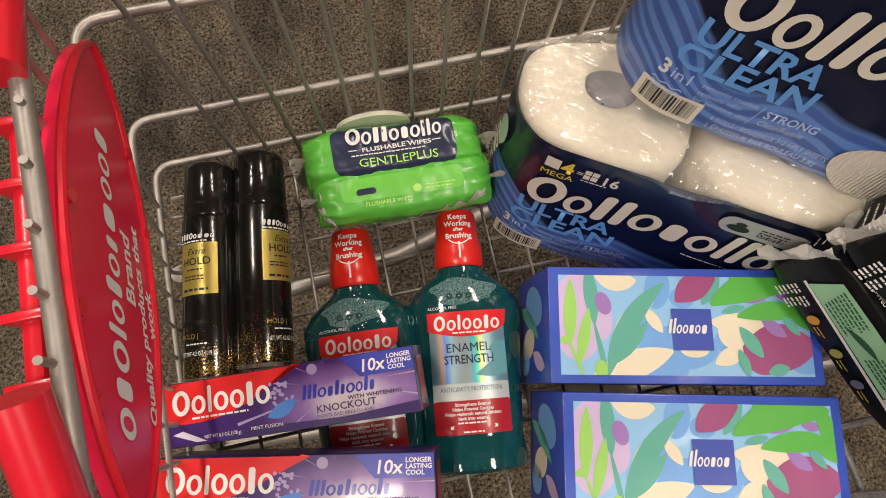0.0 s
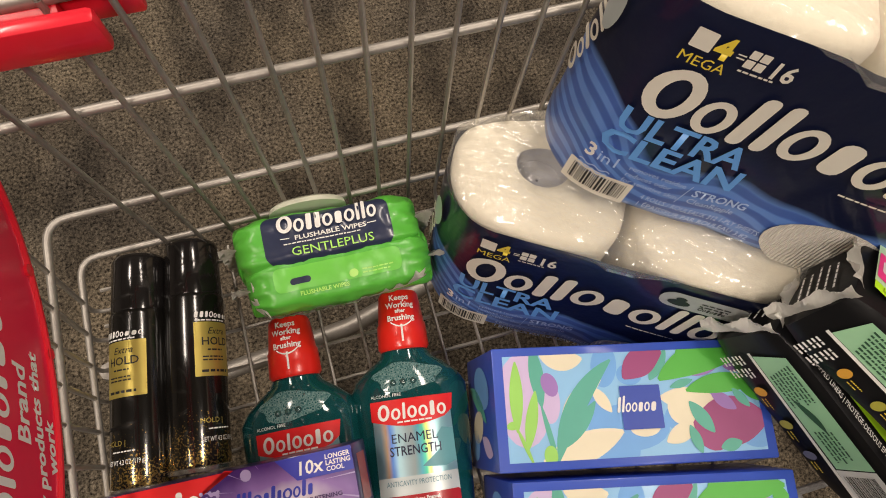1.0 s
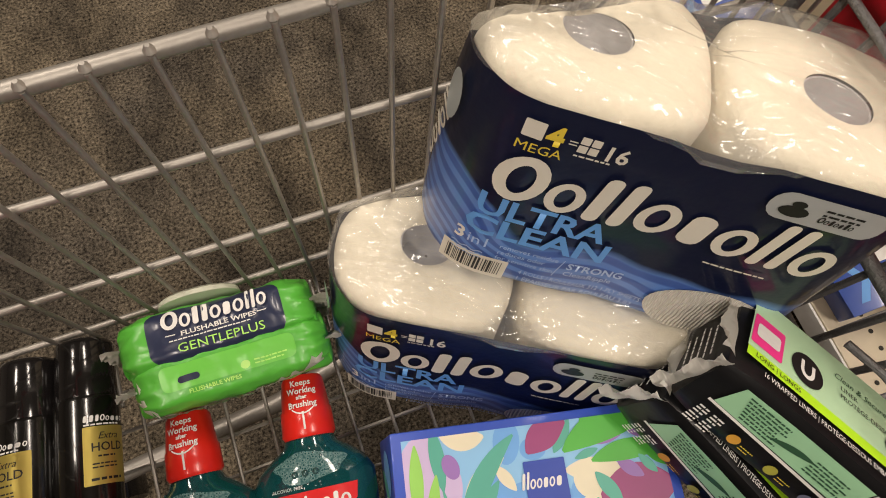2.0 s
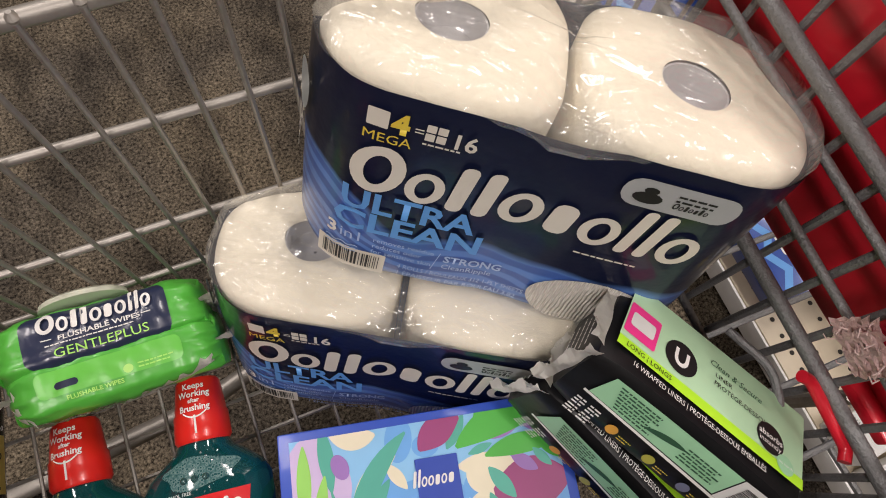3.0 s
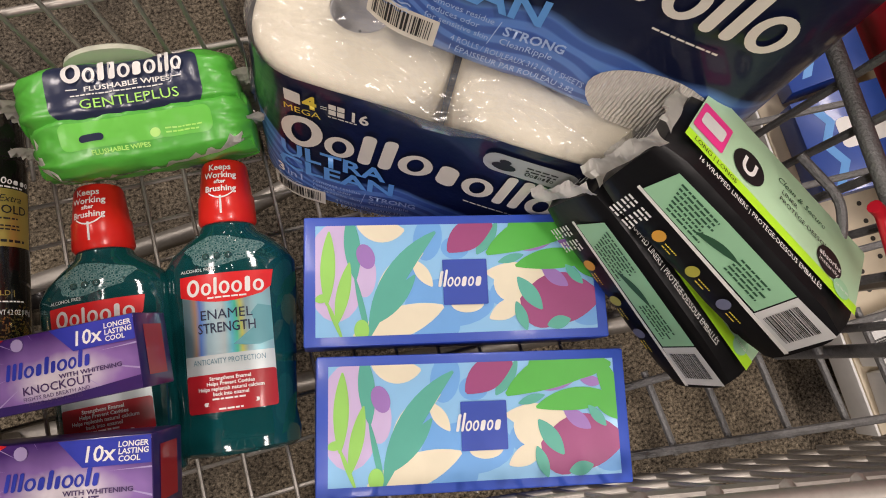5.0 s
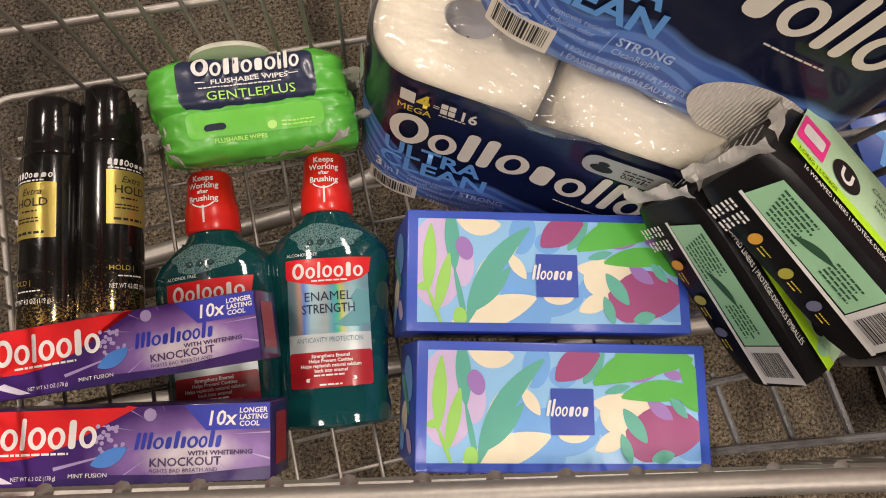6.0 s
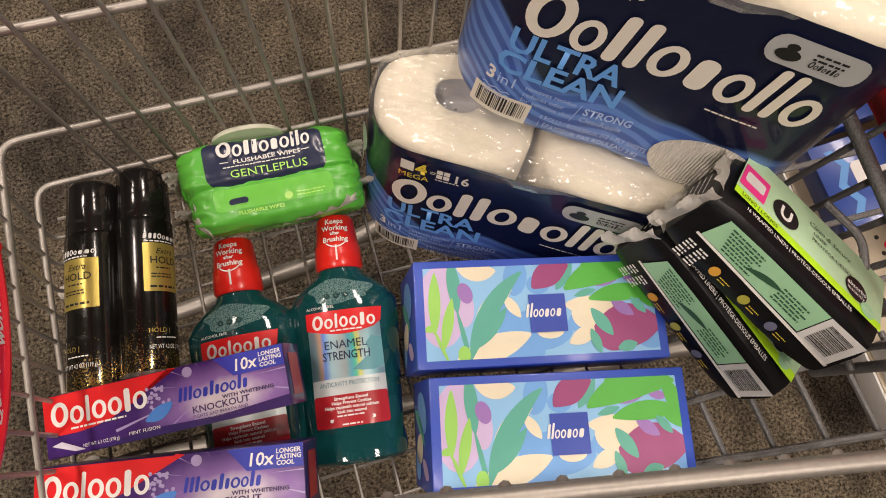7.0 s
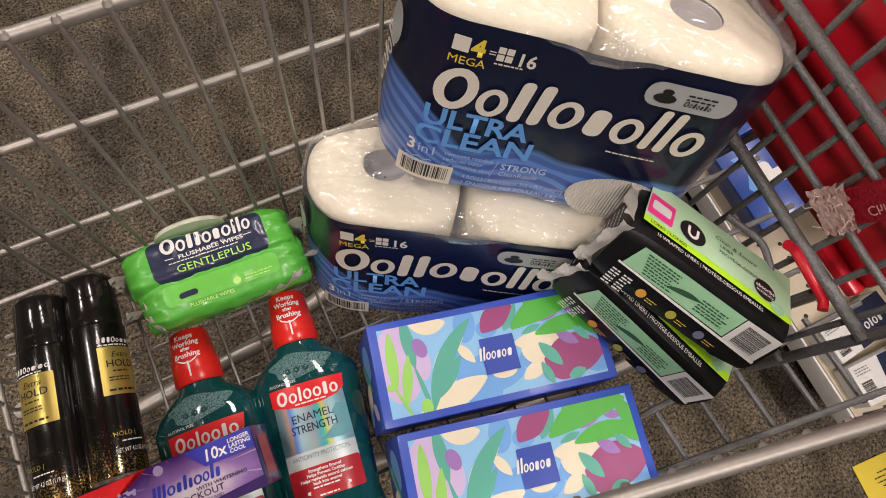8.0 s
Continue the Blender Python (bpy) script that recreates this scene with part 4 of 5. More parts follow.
copy_thing(tb, place_flat(*k2, Z0, kleenex_yaw - 0.6))


def mouthwash(m):
    """An oval bottle of green mouthwash along z, its label facing -y."""
    t = thing("mouthwash_bottle", "clear bottle of teal mouthwash with a red cap, lying down", "bottle", m, "mouthwash bottles")
    LB = 0.168
    prof = [(0.0, .036, .020), (.003, .0405, .0235), (.012, .0415, .0245), (.026, .0395, .0225), (.032, .040, .023), (.075, .0425, .0245), (.120, .046, .026),
            (.136, .046, .0255), (.146, .041, .0235), (.156, .030, .0205), (.162, .0215, .0185), (LB, .0185, .0175)]
    prof = [(z, rx * 1.05, ry) for z, rx, ry in prof]
    part("bottle_body", lathe(bmesh.new(), prof, 40), TEAL, t)
    cap = [(LB, .0195), (LB + .003, .0215), (LB + .022, .0208), (LB + .0235, .0198), (LB + .047, .0172), (LB + .050, .0155)]
    capo = part("cap", lathe(bmesh.new(), cap, 36), CAP_RED, t, "red plastic cap")

    def on_cap(u, v, h):
        r = .0208 - max(0, v - .022) * 0.14 + h
        a = -math.pi / 2 + u / r
        return Vector((r * math.cos(a), r * math.sin(a), LB + v))
    for s_, v_, z_ in (("Keeps", .041, .0068), ("Working", .0345, .0068), ("after", .0300, .0045), ("Brushing", .0235, .0068)):
        lettering(s_, z_, on_cap, 0, v_, WHITE_INK, capo, align="CENTER", bold=0.00015)
    bm = bmesh.new()
    arc = [(-.009 + .018 * k / 8, .019 + .004 * (2 * k / 8 - 1) ** 2) for k in range(9)]
    decal(bm, arc + [(u, v - .0012) for u, v in arc[::-1]], on_cap, 0.0006)
    decal(bm, [(-.0008, .006), (.0008, .006), (.0008, .02), (-.0008, .02)], on_cap, 0.0006)
    part("printed_smile", bm, WHITE_INK, capo)

    def radii(v):
        for (z0, a0, b0), (z1, a1, b1) in zip(prof, prof[1:]):
            if z0 <= v <= z1:
                k = (v - z0) / (z1 - z0)
                return a0 + k * (a1 - a0), b0 + k * (b1 - b0)
        return prof[-1][1:]

    def on_body(u, v, h):
        rx, ry = radii(v)
        q = max(-0.98, min(0.98, u / rx))
        return Vector((u, -(ry + h) * math.sqrt(1 - q * q), v))
    lab = part("label", decal(bmesh.new(), rrect(-.031, .030, .031, .128, .003), on_body, 0.0003, grid=0.006), FOIL, t, "holographic silver label")
    bm = decal(bmesh.new(), [(-.032, .128), (-.032, .113)] + [(-.032 + .064 * k / 10, .113 - .006 * math.sin(math.pi * k / 10)) for k in range(1, 10)] + [(.032, .116), (.034, .128)], on_body, 0.0006, grid=0.006)
    part("red_band", bm, RED_INK, lab)
    bm = bmesh.new()
    wordmark(lab, WHITE_INK, on_body, -.027, .1125, [(.75, 1, 1), (.6, .7, 1), (.25, 1, 0), (.6, .75, 1), (.6, .7, 1), (.4, .9, 0), (.6, .7, 1)], 0.0125, 0.09, 0.0011, 0.05)
    bars(bm, on_body, -.012, .1098, .018, 1, .003, .0012, 5, 0.0011)
    part("maker_mark", bm, WHITE_INK, lab)
    part("teal_hexagon_print", decal(bmesh.new(), [(.004, .076), (.012, .0745), (.022, .074), (.031, .077), (.031, .101), (.022, .103), (.017, .097), (.020, .088), (.012, .082)], on_body, .0006, grid=.006), mat("teal_print", (.12, .34, .38), .35), lab)
    lettering("ENAMEL", .0100, on_body, 0, .0950, NAVY_INK, lab, lift=.0009, width=.036, align="CENTER")
    lettering("STRENGTH", .0100, on_body, 0, .0855, NAVY_INK, lab, lift=.0009, width=.040, align="CENTER", bold=.0001)
    lettering("ALCOHOL FREE", .0034, on_body, -.031, .1305, WHITE_INK, lab)
    bm = decal(bmesh.new(), rrect(-.031, .054, .031, .070, .001), on_body, 0.0005, grid=0.006)
    part("grey_band", bm, SILVER_INK, lab)
    lettering("ANTICAVITY PROTECTION", .0055, on_body, 0, .0635, mat("steel_ink", (.12, .25, .30), .4), lab, lift=.001, width=.050, align="CENTER")
    bm = decal(bmesh.new(), rrect(-.031, .030, .031, .0565, .002), on_body, 0.0007, grid=0.006)
    red = part("red_foot", bm, DEEP_RED, lab)
    bm = bmesh.new()
    for k, s_ in enumerate(("Strengthens Enamel", "Helps Prevent Cavities", "Helps replenish natural calcium", "back into enamel")):
        lettering(s_, .0036, on_body, 0, .0522 - .0036 * k, WHITE_INK, red, lift=.0012, align="CENTER", bold=.0001)
    bars(bm, on_body, -.013, .0385, .013, 1, .002, .0012, 24, 0.0012)
    decal(bm, rrect(-.019, .0345, .019, .0372, .001, 2), on_body, .0012)
    bars(bm, on_body, -.009, .0315, .011, 1, .002, .0012, 25, 0.0012)
    part("small_print", bm, WHITE_INK, lab, kind="stuff")
    bm = bmesh.new()
    rnd = random.Random(4)
    foam = decal(bmesh.new(), [(.027 * math.cos(q) * (1 + .12 * math.sin(5 * q)), .1455 + .0115 * math.sin(q) * (1 + .15 * math.cos(3 * q))) for q in [2 * math.pi * k / 30 for k in range(30)]], on_body, .0003, grid=.004)
    part("foam", foam, FOAM, t, "fine foam bubbles under the shoulder", kind="stuff")
    for k in range(26):
        v = LB - .038 + rnd.random() ** 1.4 * .034
        u = rnd.gauss(0, .011)
        rx, ry = radii(v)
        if abs(u) < rx * 0.8:
            p = on_body(u, v, -0.0006)
            r = rnd.uniform(.0006, .0016)
            bmesh.ops.create_icosphere(bm, subdivisions=1, radius=r, matrix=Matrix.Translation(p))
    for k in range(3):
        bmesh.ops.create_icosphere(bm, subdivisions=2, radius=.0028, matrix=Matrix.Translation(on_body(-.012 + .008 * k, .141, 0)))
    part("trapped_air", bm, BUBBLE, t, kind="stuff")
    return t


def lying(cap_xy, foot_xy, z, spin=0.0):
    """A pose for a bottle or can built along z: foot at foot_xy, cap towards cap_xy, front facing up."""
    d = Vector((cap_xy[0] - foot_xy[0], cap_xy[1] - foot_xy[1], 0)).normalized()
    up = Vector((0, 0, 1))
    x = d.cross(up)           # local x to the right
    m = Matrix(((x.x, -up.x, d.x), (x.y, -up.y, d.y), (x.z, -up.z, d.z))).to_4x4()
    return Matrix.Translation((foot_xy[0], foot_xy[1], z)) @ m @ pose(0, 0, 0, 0, 0, spin)


mw = mouthwash(lying((-0.043, 0.174), (-0.074, -0.042), Z0 + 0.0255))
copy_thing(mw, lying((-0.138, 0.177), (-0.155, -0.041), Z0 + 0.0255, -4))


def spray_can(m):
    """An aerosol can along z, its gold label facing -y."""
    t = thing("hairspray_can", "black and gold aerosol can lying on the basket floor", "aerosol can", m, "hairspray cans")
    R = .0240
    part("can_body", lathe(bmesh.new(), [(.003, R - .001), (.006, R), (.138, R), (.141, R - .0012)], 40), BLACK_CAN, t)
    part("base_rim", lathe(bmesh.new(), [(0, R - .003), (.0008, R + .0003), (.004, R + .0004), (.0048, R - .0005)], 40), TIN, t, "bare tinned steel rim")
    part("cap", lathe(bmesh.new(), [(.1405, R - .0022), (.1425, R - .0012), (.185, R - .0022), (.189, R - .004), (.1905, R - .007)], 40), BLACK_CAP, t, "glossy black cap")

    def on(u, v, h):
        a = -math.pi / 2 + u / R
        return Vector(((R + h) * math.cos(a), (R + h) * math.sin(a), v))
    lab = part("label", decal(bmesh.new(), rrect(-.018, .072, .018, .116, .0008, 2), on, 0.0003, grid=0.004), GOLD, t, "gold foil label")
    bm = bmesh.new()
    wordmark(t, WHITE_INK, on, -.018, .1195, [(.7, 1, 0), (.7, 1, 0), (.6, 1, 0), (.7, 1, 1), (.6, .75, 1), (.9, .7, 0), (.9, .7, 0), (.6, .75, 1)], 0.0052, 0.1, 0.0006)
    bars(bm, on, -.017, .1168, .016, 1, .002, .0012, 3)
    part("maker_mark", bm, WHITE_INK, t)
    lettering("Extra", .0075, on, 0, .106, BLACK_INK, lab, align="CENTER", shear=0.35)
    lettering("HOLD", .0092, on, 0, .097, BLACK_INK, lab, align="CENTER", bold=0.0001)
    bm = bmesh.new()
    bars(bm, on, -.008, .0925, .008, 1, .002, .0013, 7)
    bars(bm, on, -.012, .087, .012, 2, .0026, .0011, 8)
    decal(bm, [(-.018, .0805), (.018, .0805), (.018, .0811), (-.018, .0811)], on, .0006)
    bars(bm, on, -.013, .0752, .014, 1, .002, .002, 9)
    part("small_print", bm, BLACK_INK, lab, kind="stuff")
    lettering("HOLD |", .0055, on, -.016, .036, GOLD, t)
    lettering("NET WT 4.2 OZ (119 g)", .0052, on, 0, .022, WHITE_INK, t, align="CENTER", width=.031)
    bm = bmesh.new()
    bars(bm, on, -.01, .031, .012, 1, .002, .001, 12)
    part("small_print", bm, WHITE_INK, t, kind="stuff")
    return t


can = spray_can(lying((-0.250, 0.260), (-0.272, 0.073), Z0 + 0.0244, -14))
copy_thing(can, lying((-0.206, 0.262), (-0.229, 0.075), Z0 + 0.0244, 58))


def toothpaste(m):
    """A long toothpaste carton, its printed face up."""
    L, W, Hh = 0.190, 0.047, 0.038
    t = thing("toothpaste_box", "purple and red toothpaste carton lying across the bottle", "toothpaste box", m, "toothpaste boxes")
    part("carton", box(bmesh.new(), (-L / 2, -W / 2, 0), (L / 2, W / 2, Hh), 0.0010), PURPLE_DARK, t)

    def top(u, v, h):
        return Vector((u, v, Hh + h))
    a, b = L / 2 - .0006, W / 2 - .0006
    part("purple_face", decal(bmesh.new(), [(-a, -b), (a, -b), (a, b), (-a, b)], top, .0002), GLOW_PRINT, t, smooth=False)
    for k in range(13):
        q = radians(200 + k * 27)
        p = (.04 + .030 * math.cos(q), .004 + .016 * math.sin(q))
        e = (.04 + .085 * math.cos(q), .004 + .05 * math.sin(q))
        w = .0011
        o = clip_poly([p, (e[0] - w * math.sin(q), e[1] + w * math.cos(q)), (e[0] + w * math.sin(q), e[1] - w * math.cos(q))], -a, -b, a, b)
        if len(o) > 2:
            part("pale_ray", decal(bmesh.new(), o, top, .0004 + .00001 * k), LILAC_INK, t, smooth=False)
    bm = bmesh.new()
    curve = [(-a, -.006)] + [(-a + .10 * k / 8, -.006 - .004 * math.sin(math.pi * k / 8) + .030 * (k / 8) ** 2.2) for k in range(1, 9)]
    decal(bm, curve + [(.012, b), (-a, b)], top, .0008)
    redp = part("red_field", bm, RED_INK, t, smooth=False)
    bm = bmesh.new()
    wordmark(redp, WHITE_INK, top, -.089, -.001, [(.75, 1, 1), (.6, .72, 1), (.22, 1.05, 0), (.62, .75, 1), (.6, .72, 1), (.35, .95, 0), (.6, .72, 1)], .0185, .06, .0010, .03)
    bars(bm, top, -.074, -.0045, -.030, 1, .003, .0014, 2, .0010)
    part("maker_mark", bm, WHITE_INK, redp, smooth=False, kind="stuff")
    bm = bmesh.new()
    decal(bm, [(.041, b), (a, b), (a, b - .0155), (.055, b - .0155)], top, .0009)
    flag = part("blue_flag", bm, COBALT, t, smooth=False)
    lettering("10x", .0125, top, .0545, b - .0125, WHITE_INK, flag, lift=.0011, shear=.15, bold=.0002)
    for k, s_ in enumerate(("LONGER", "LASTING", "COOL")):
        lettering(s_, .0044, top, .0755, b - .0056 - .0040 * k, WHITE_INK, flag, lift=.0011, shear=.1, bold=.0001)
    wordmark(t, COBALT, top, .010, -.0030, [(.32, .95, 0), (.32, .95, 0), (.32, .95, 0), (.62, .66, 1), (.46, .66, 0), (.36, .98, 0), (.36, .66, 0), (.62, .66, 1), (.5, .66, 1), (.34, .98, 0), (.4, .66, 0)], .0108, .04, .0009, .18)
    ink = mat("plum_grey_ink", (.07, .035, .13), .4)
    lettering("WITH WHITENING", .0038, top, .044, -.0074, ink, t, lift=.0009, bold=.0001, width=.040)
    lettering("KNOCKOUT", .0072, top, .020, -.0134, ink, t, lift=.0009, bold=.0001, width=.044)
    lettering("FIGHTS BAD BREATH AND", .0034, top, .020, -.0172, ink, t, lift=.0009, width=.042)
    lettering("FOOD AFTERTASTES", .0034, top, .023, -.0206, ink, t, lift=.0009, width=.034)
    bm = bmesh.new()
    for k in range(26):
        q = random.Random(k)
        decal(bm, oval(-.006 + q.gauss(0, .004), .004 + q.gauss(0, .005), .0014, .0014, 8), top, .0007 + .00001 * k)
    decal(bm, oval(.020, .018, .004, .004, 12), top, .0010)
    part("crystal_print", bm, LILAC_INK, t, smooth=False)
    bm = bmesh.new()
    decal(bm, leaf(-.016, -.011, .024, .010, 15, 20), top, .0011)
    part("gel_swirl", bm, BLUE_INK, t, smooth=False)
    bm = bmesh.new()
    decal(bm, [(-a, -b), (-.06, -b), (-.02, -b + .006), (.04, -b + .004), (a, -b + .008), (a, -b), (a, -b)][:-1], top, .00045)
    part("dark_wave", bm, PURPLE_DARK, t, smooth=False)
    bm = bmesh.new()
    decal(bm, [(-a + .004, -.014), (-a + .012, -.012), (-a + .030, -b + .002), (-a + .022, -b + .002)], top, .0005)
    part("white_flash", bm, PALE_INK, t, smooth=False)
    lettering("MINT FUSION", .0036, top, -.030, -.0185, WHITE_INK, t, lift=.0012, width=.024)
    lettering("NET WT 6.3 OZ (178 g)", .0036, top, -.066, -b + .0035, WHITE_INK, t, lift=.0009, width=.028)

    def end(u, v, h):
        return Vector((L / 2 + h, u, v))
    bm = bmesh.new()
    decal(bm, [(-.016, .008), (.016, .008), (.016, .030), (-.016, .030)], end, .0004)
    part("end_print", bm, DEEP_RED, t, smooth=False)
    return t


def tilted(top, rx, ry, rz):
    """A carton whose top's middle lies at top, tipped on what it rests on."""
    return pose(*top, rx, ry, rz) @ Matrix.Translation((0, 0, -0.038)) @ Matrix.Diagonal((1.03, 1.02, 1, 1))


tp = toothpaste(tilted((-0.202, 0.046, 0.460), 3, -10, -3.8))
copy_thing(tp, tilted((-0.2065, -0.018, 0.471), 2, -7.5, -10.5))


def soft_block(bm, lx, ly, lz, seg=10, puff=0.006, seed=1, pinch=0.0):
    """A puffed soft pack from 0 to lz, with uneven film."""
    r = bmesh.ops.create_cube(bm, size=1)
    bmesh.ops.subdivide_edges(bm, edges=bm.edges[:], cuts=seg, use_grid_fill=True)
    for v in bm.verts:
        x, y, z = v.co * 2
        sx = 1 - 0.06 * (abs(y) ** 4 + abs(z) ** 4) * 0.5
        sy = 1 - 0.14 * abs(x) ** 6 - (0.24 if pinch else 0.09) * abs(z) ** 6
        sz = 1 - pinch * abs(x) ** 9 - 0.09 * abs(y) ** 7
        p = Vector((x * sx * lx / 2, y * sy * ly / 2, z * sz * lz / 2 + lz / 2))
        k = noise.noise(p * 28 + Vector((seed * 7.1, 0, 0))) + 0.55 * (1 - 2 * abs(noise.noise(Vector((p.x * 95, p.y * 60, p.z * 60 + seed)))))
        d = noise.voronoi(p * 46 + Vector((seed * 3.3, 0, 0)))[0]
        k = 0.6 * k + 0.9 * (d[1] - d[0]) - 0.2
        if pinch and abs(x) > 0.7:          # pleats towards the sealed ends
            q = (abs(x) - 0.7) / 0.3
            p += Vector((0, 0.0018 * math.sin(9 * z + 4 * noise.noise(p * 40)) * y * q, 0.0018 * math.sin(8 * y + seed + 4 * noise.noise(p * 35)) * z * q))
        v.co = p + Vector((0, y, z)).normalized() * k * puff * 0.5 if (abs(y) + abs(z)) > 0 else p
    return bm


def crimp_strip(length, width, seed, waves=9):
    """A crinkled sealed edge of film, along x, standing up in z."""
    bm = bmesh.new()
    rnd = random.Random(seed)
    rows = []
    n = 40
    for j in range(4):
        row = []
        for k in range(n + 1):
            x = -length / 2 + length * k / n
            y = 0.0025 * math.sin(k * waves * 2 * math.pi / n + j) + rnd.uniform(-.0006, .0006)
            row.append(bm.verts.new((x, y * (0.3 + j / 3), width * j / 3 * rnd.uniform(.93, 1.0))))
        rows.append(row)
    for A, B in zip(rows, rows[1:]):
        for k in range(n):
            bm.faces.new((A[k], A[k + 1], B[k + 1], B[k]))
    bmesh.ops.solidify(bm, geom=bm.faces[:], thickness=0.0005)
    return bm


def wipes(m):
    """Two crumpled soft packs of wipes bundled on edge, a printed label on the far one."""
    t = thing("wipes_bundle", "bundle of two green soft packs of wipes standing on edge", "wipes pack", m)
    LX, LZ = 0.150, 0.086
    trees = []
    for y0, tip, lz, seed in ((0.019, 4, LZ, 1), (0.002, 16, LZ - 0.005, 2)):
        place = pose(0.004 * seed - 0.004, y0, 0.0, tip)
        bm = soft_block(bmesh.new(), LX, 0.047, lz, 34, 0.0060, seed, 0.26)
        trees.append((BVHTree.FromBMesh(bm), place, place.inverted()))
        ob = part("pack", bm, GREEN_FILM, t)
        ob.matrix_basis = place
        for sx in (-1, 1):
            e = part("sealed_edge", crimp_strip(0.080, 0.014, seed + sx), CRIMP, ob, "crinkled clear sealed edge")
            e.matrix_basis = Matrix.Translation((sx * (LX / 2 - .004), 0, lz / 2)) @ Matrix(((0, 0, sx, 0), (0, 1, 0, 0), (-1, 0, 0, 0), (0, 0, 0, 1)))

    def cast(which, p, d, h):
        """The point of a pack's film met from p along d, lifted by h."""
        tree, place, back = trees[which]
        a, b = back @ Vector(p), (back.to_3x3() @ Vector(d)).normalized()
        hit = tree.ray_cast(a, b)[0] or tree.find_nearest(a + b * 0.13)[0]
        return place @ hit - Vector(d) * h

    def far(u, v, h):
        return cast(0, (u, v, 0.2), (0, 0, -1), h)

    def near(u, v, h):
        return cast(1, (u, v, 0.2), (0, 0, -1), h)

    def front(u, v, h):
        return cast(1, (u, -0.2, v), (0, 1, 0), h)
    lab = part("label", decal(bmesh.new(), rrect(-.050, -.006, .050, .0330, .008), far, 0.0007, grid=0.0022), NAVY_INK, t, "navy label with white print")
    wordmark(lab, WHITE_INK, far, -.0385, .0165, [(.8, 1, 1), (.55, .7, 1), (.4, .95, 0), (.4, .95, 0), (.55, .7, 1), (.5, .7, 0), (.55, .7, 1), (.25, 1.05, 0), (.25, 1.05, 0), (.5, .7, 1)], .0150, .05, .0030, .08)
    lettering("FLUSHABLE WIPES", .0052, far, .002, .0108, WHITE_INK, lab, lift=.0015, width=.056, align="CENTER", bold=.0001)
    bm = bmesh.new()
    bars(bm, far, -.035, .0080, .040, 1, .002, .0009, 3, .0013)
    for u0 in (-.037, .031):
        decal(bm, [(u0, .0125), (u0 + .007, .0125), (u0 + .007, .0132), (u0, .0132)], far, .0013)
    part("small_print", bm, WHITE_INK, lab, kind="stuff")
    lettering("GENTLEPLUS", .0094, far, .002, -.0014, LIME_INK, lab, lift=.0016, width=.064, align="CENTER")
    # print on the near pack
    part("pale_band", decal(bmesh.new(), rrect(-.048, -.0265, .052, -.0085, .005), near, .0006, grid=.003), mat("pale_green_film", (0.16, 0.60, 0.07), 0.34, 0, 0.05, 40, 0.08, 0.4, 48), t, "paler green printed band")
    part("badge", decal(bmesh.new(), rrect(-.036, -.0225, -.020, -.0175, .0025), near, .0012, grid=.003), NAVY_INK, t)
    lettering("FLUSHABLE WIPES", .0042, near, -.030, -.0310, LIME_INK, t, lift=.0012, width=.038, bold=.0001)
    bm = bmesh.new()
    bars(bm, near, .020, -.0215, .046, 2, .0026, .0010, 6, .0012)
    decal(bm, oval(.013, -.0225, .0036, .0030, 14), near, .0011)
    part("small_print", bm, LIME_INK, t, kind="stuff")
    part("badge", decal(bmesh.new(), oval(.032, .026, .010, .0065, 18), front, .0010, grid=.003), NAVY_INK, t)
    # white film seam running down and along the near face
    bm = bmesh.new()
    rnd = random.Random(8)
    rows = []
    for k in range(49):
        x = -.068 + .138 * k / 48
        z = .066 - .020 * math.sin(math.pi * min(1, k / 17)) ** 2 * (1 if k < 8.5 else 0) - (.020 if k >= 8.5 else 0) + max(0, k - 9) / 39 * .022
        w = .0065 + .0020 * math.sin(k * 1.3) + rnd.uniform(-.0008, .0008)
        rows.append([bm.verts.new(front(x, z + w * j / 2, .0012 + .0022 * abs(math.sin(k * .9 + j)) * j / 2)) for j in range(3)])
    for A, B in zip(rows, rows[1:]):
        for j in range(2):
            bm.faces.new((A[j], A[j + 1], B[j + 1], B[j]))
    bmesh.ops.solidify(bm, geom=bm.faces[:], thickness=0.0004)
    part("film_seam", bm, CRIMP, t, "crinkled white film seam")
    bm = bmesh.new()
    lathe(bm, [(0, .032, .026), (.004, .031, .025), (.006, .028, .022)], 32)
    lid = part("flip_lid", bm, mat("cream_lid", (.72, .74, .60), .4), t, "cream plastic flip lid")
    lid.matrix_basis = pose(-.012, .043, LZ - .026, -86)
    return t


wipes(pose(-0.092, 0.2100, Z0 + 0.004, 0, 4, -1.5))


# ---------------------------------------------------------------- bath tissue packs
PL, PD, PH, PR = 0.281, 0.134, 0.163, 0.052
WRAP = wrap_material(PH)
PALE_BLUE = mat("pale_blue_ink", (.42, .56, .82), .4)


def stadium(L, D, r, n=14):
    """Points round a rounded rectangle, from the middle of the front (-y), anticlockwise."""
    pts = []
    for cx, cy, a0 in ((L / 2 - r, -D / 2 + r, -90), (L / 2 - r, D / 2 - r, 0), (-L / 2 + r, D / 2 - r, 90), (-L / 2 + r, -D / 2 + r, 180)):
        for k in range(n + 1):
            a = radians(a0 + 90 * k / n)
            pts.append((cx + r * math.cos(a), cy + r * math.sin(a)))
        if a0 in (0, 180):          # points along the long sides
            sg = 1 if a0 == 0 else -1
            pts += [(sg * (L / 2 - r) * (1 - 2 * k / 9), sg * D / 2) for k in range(1, 9)]
    return pts


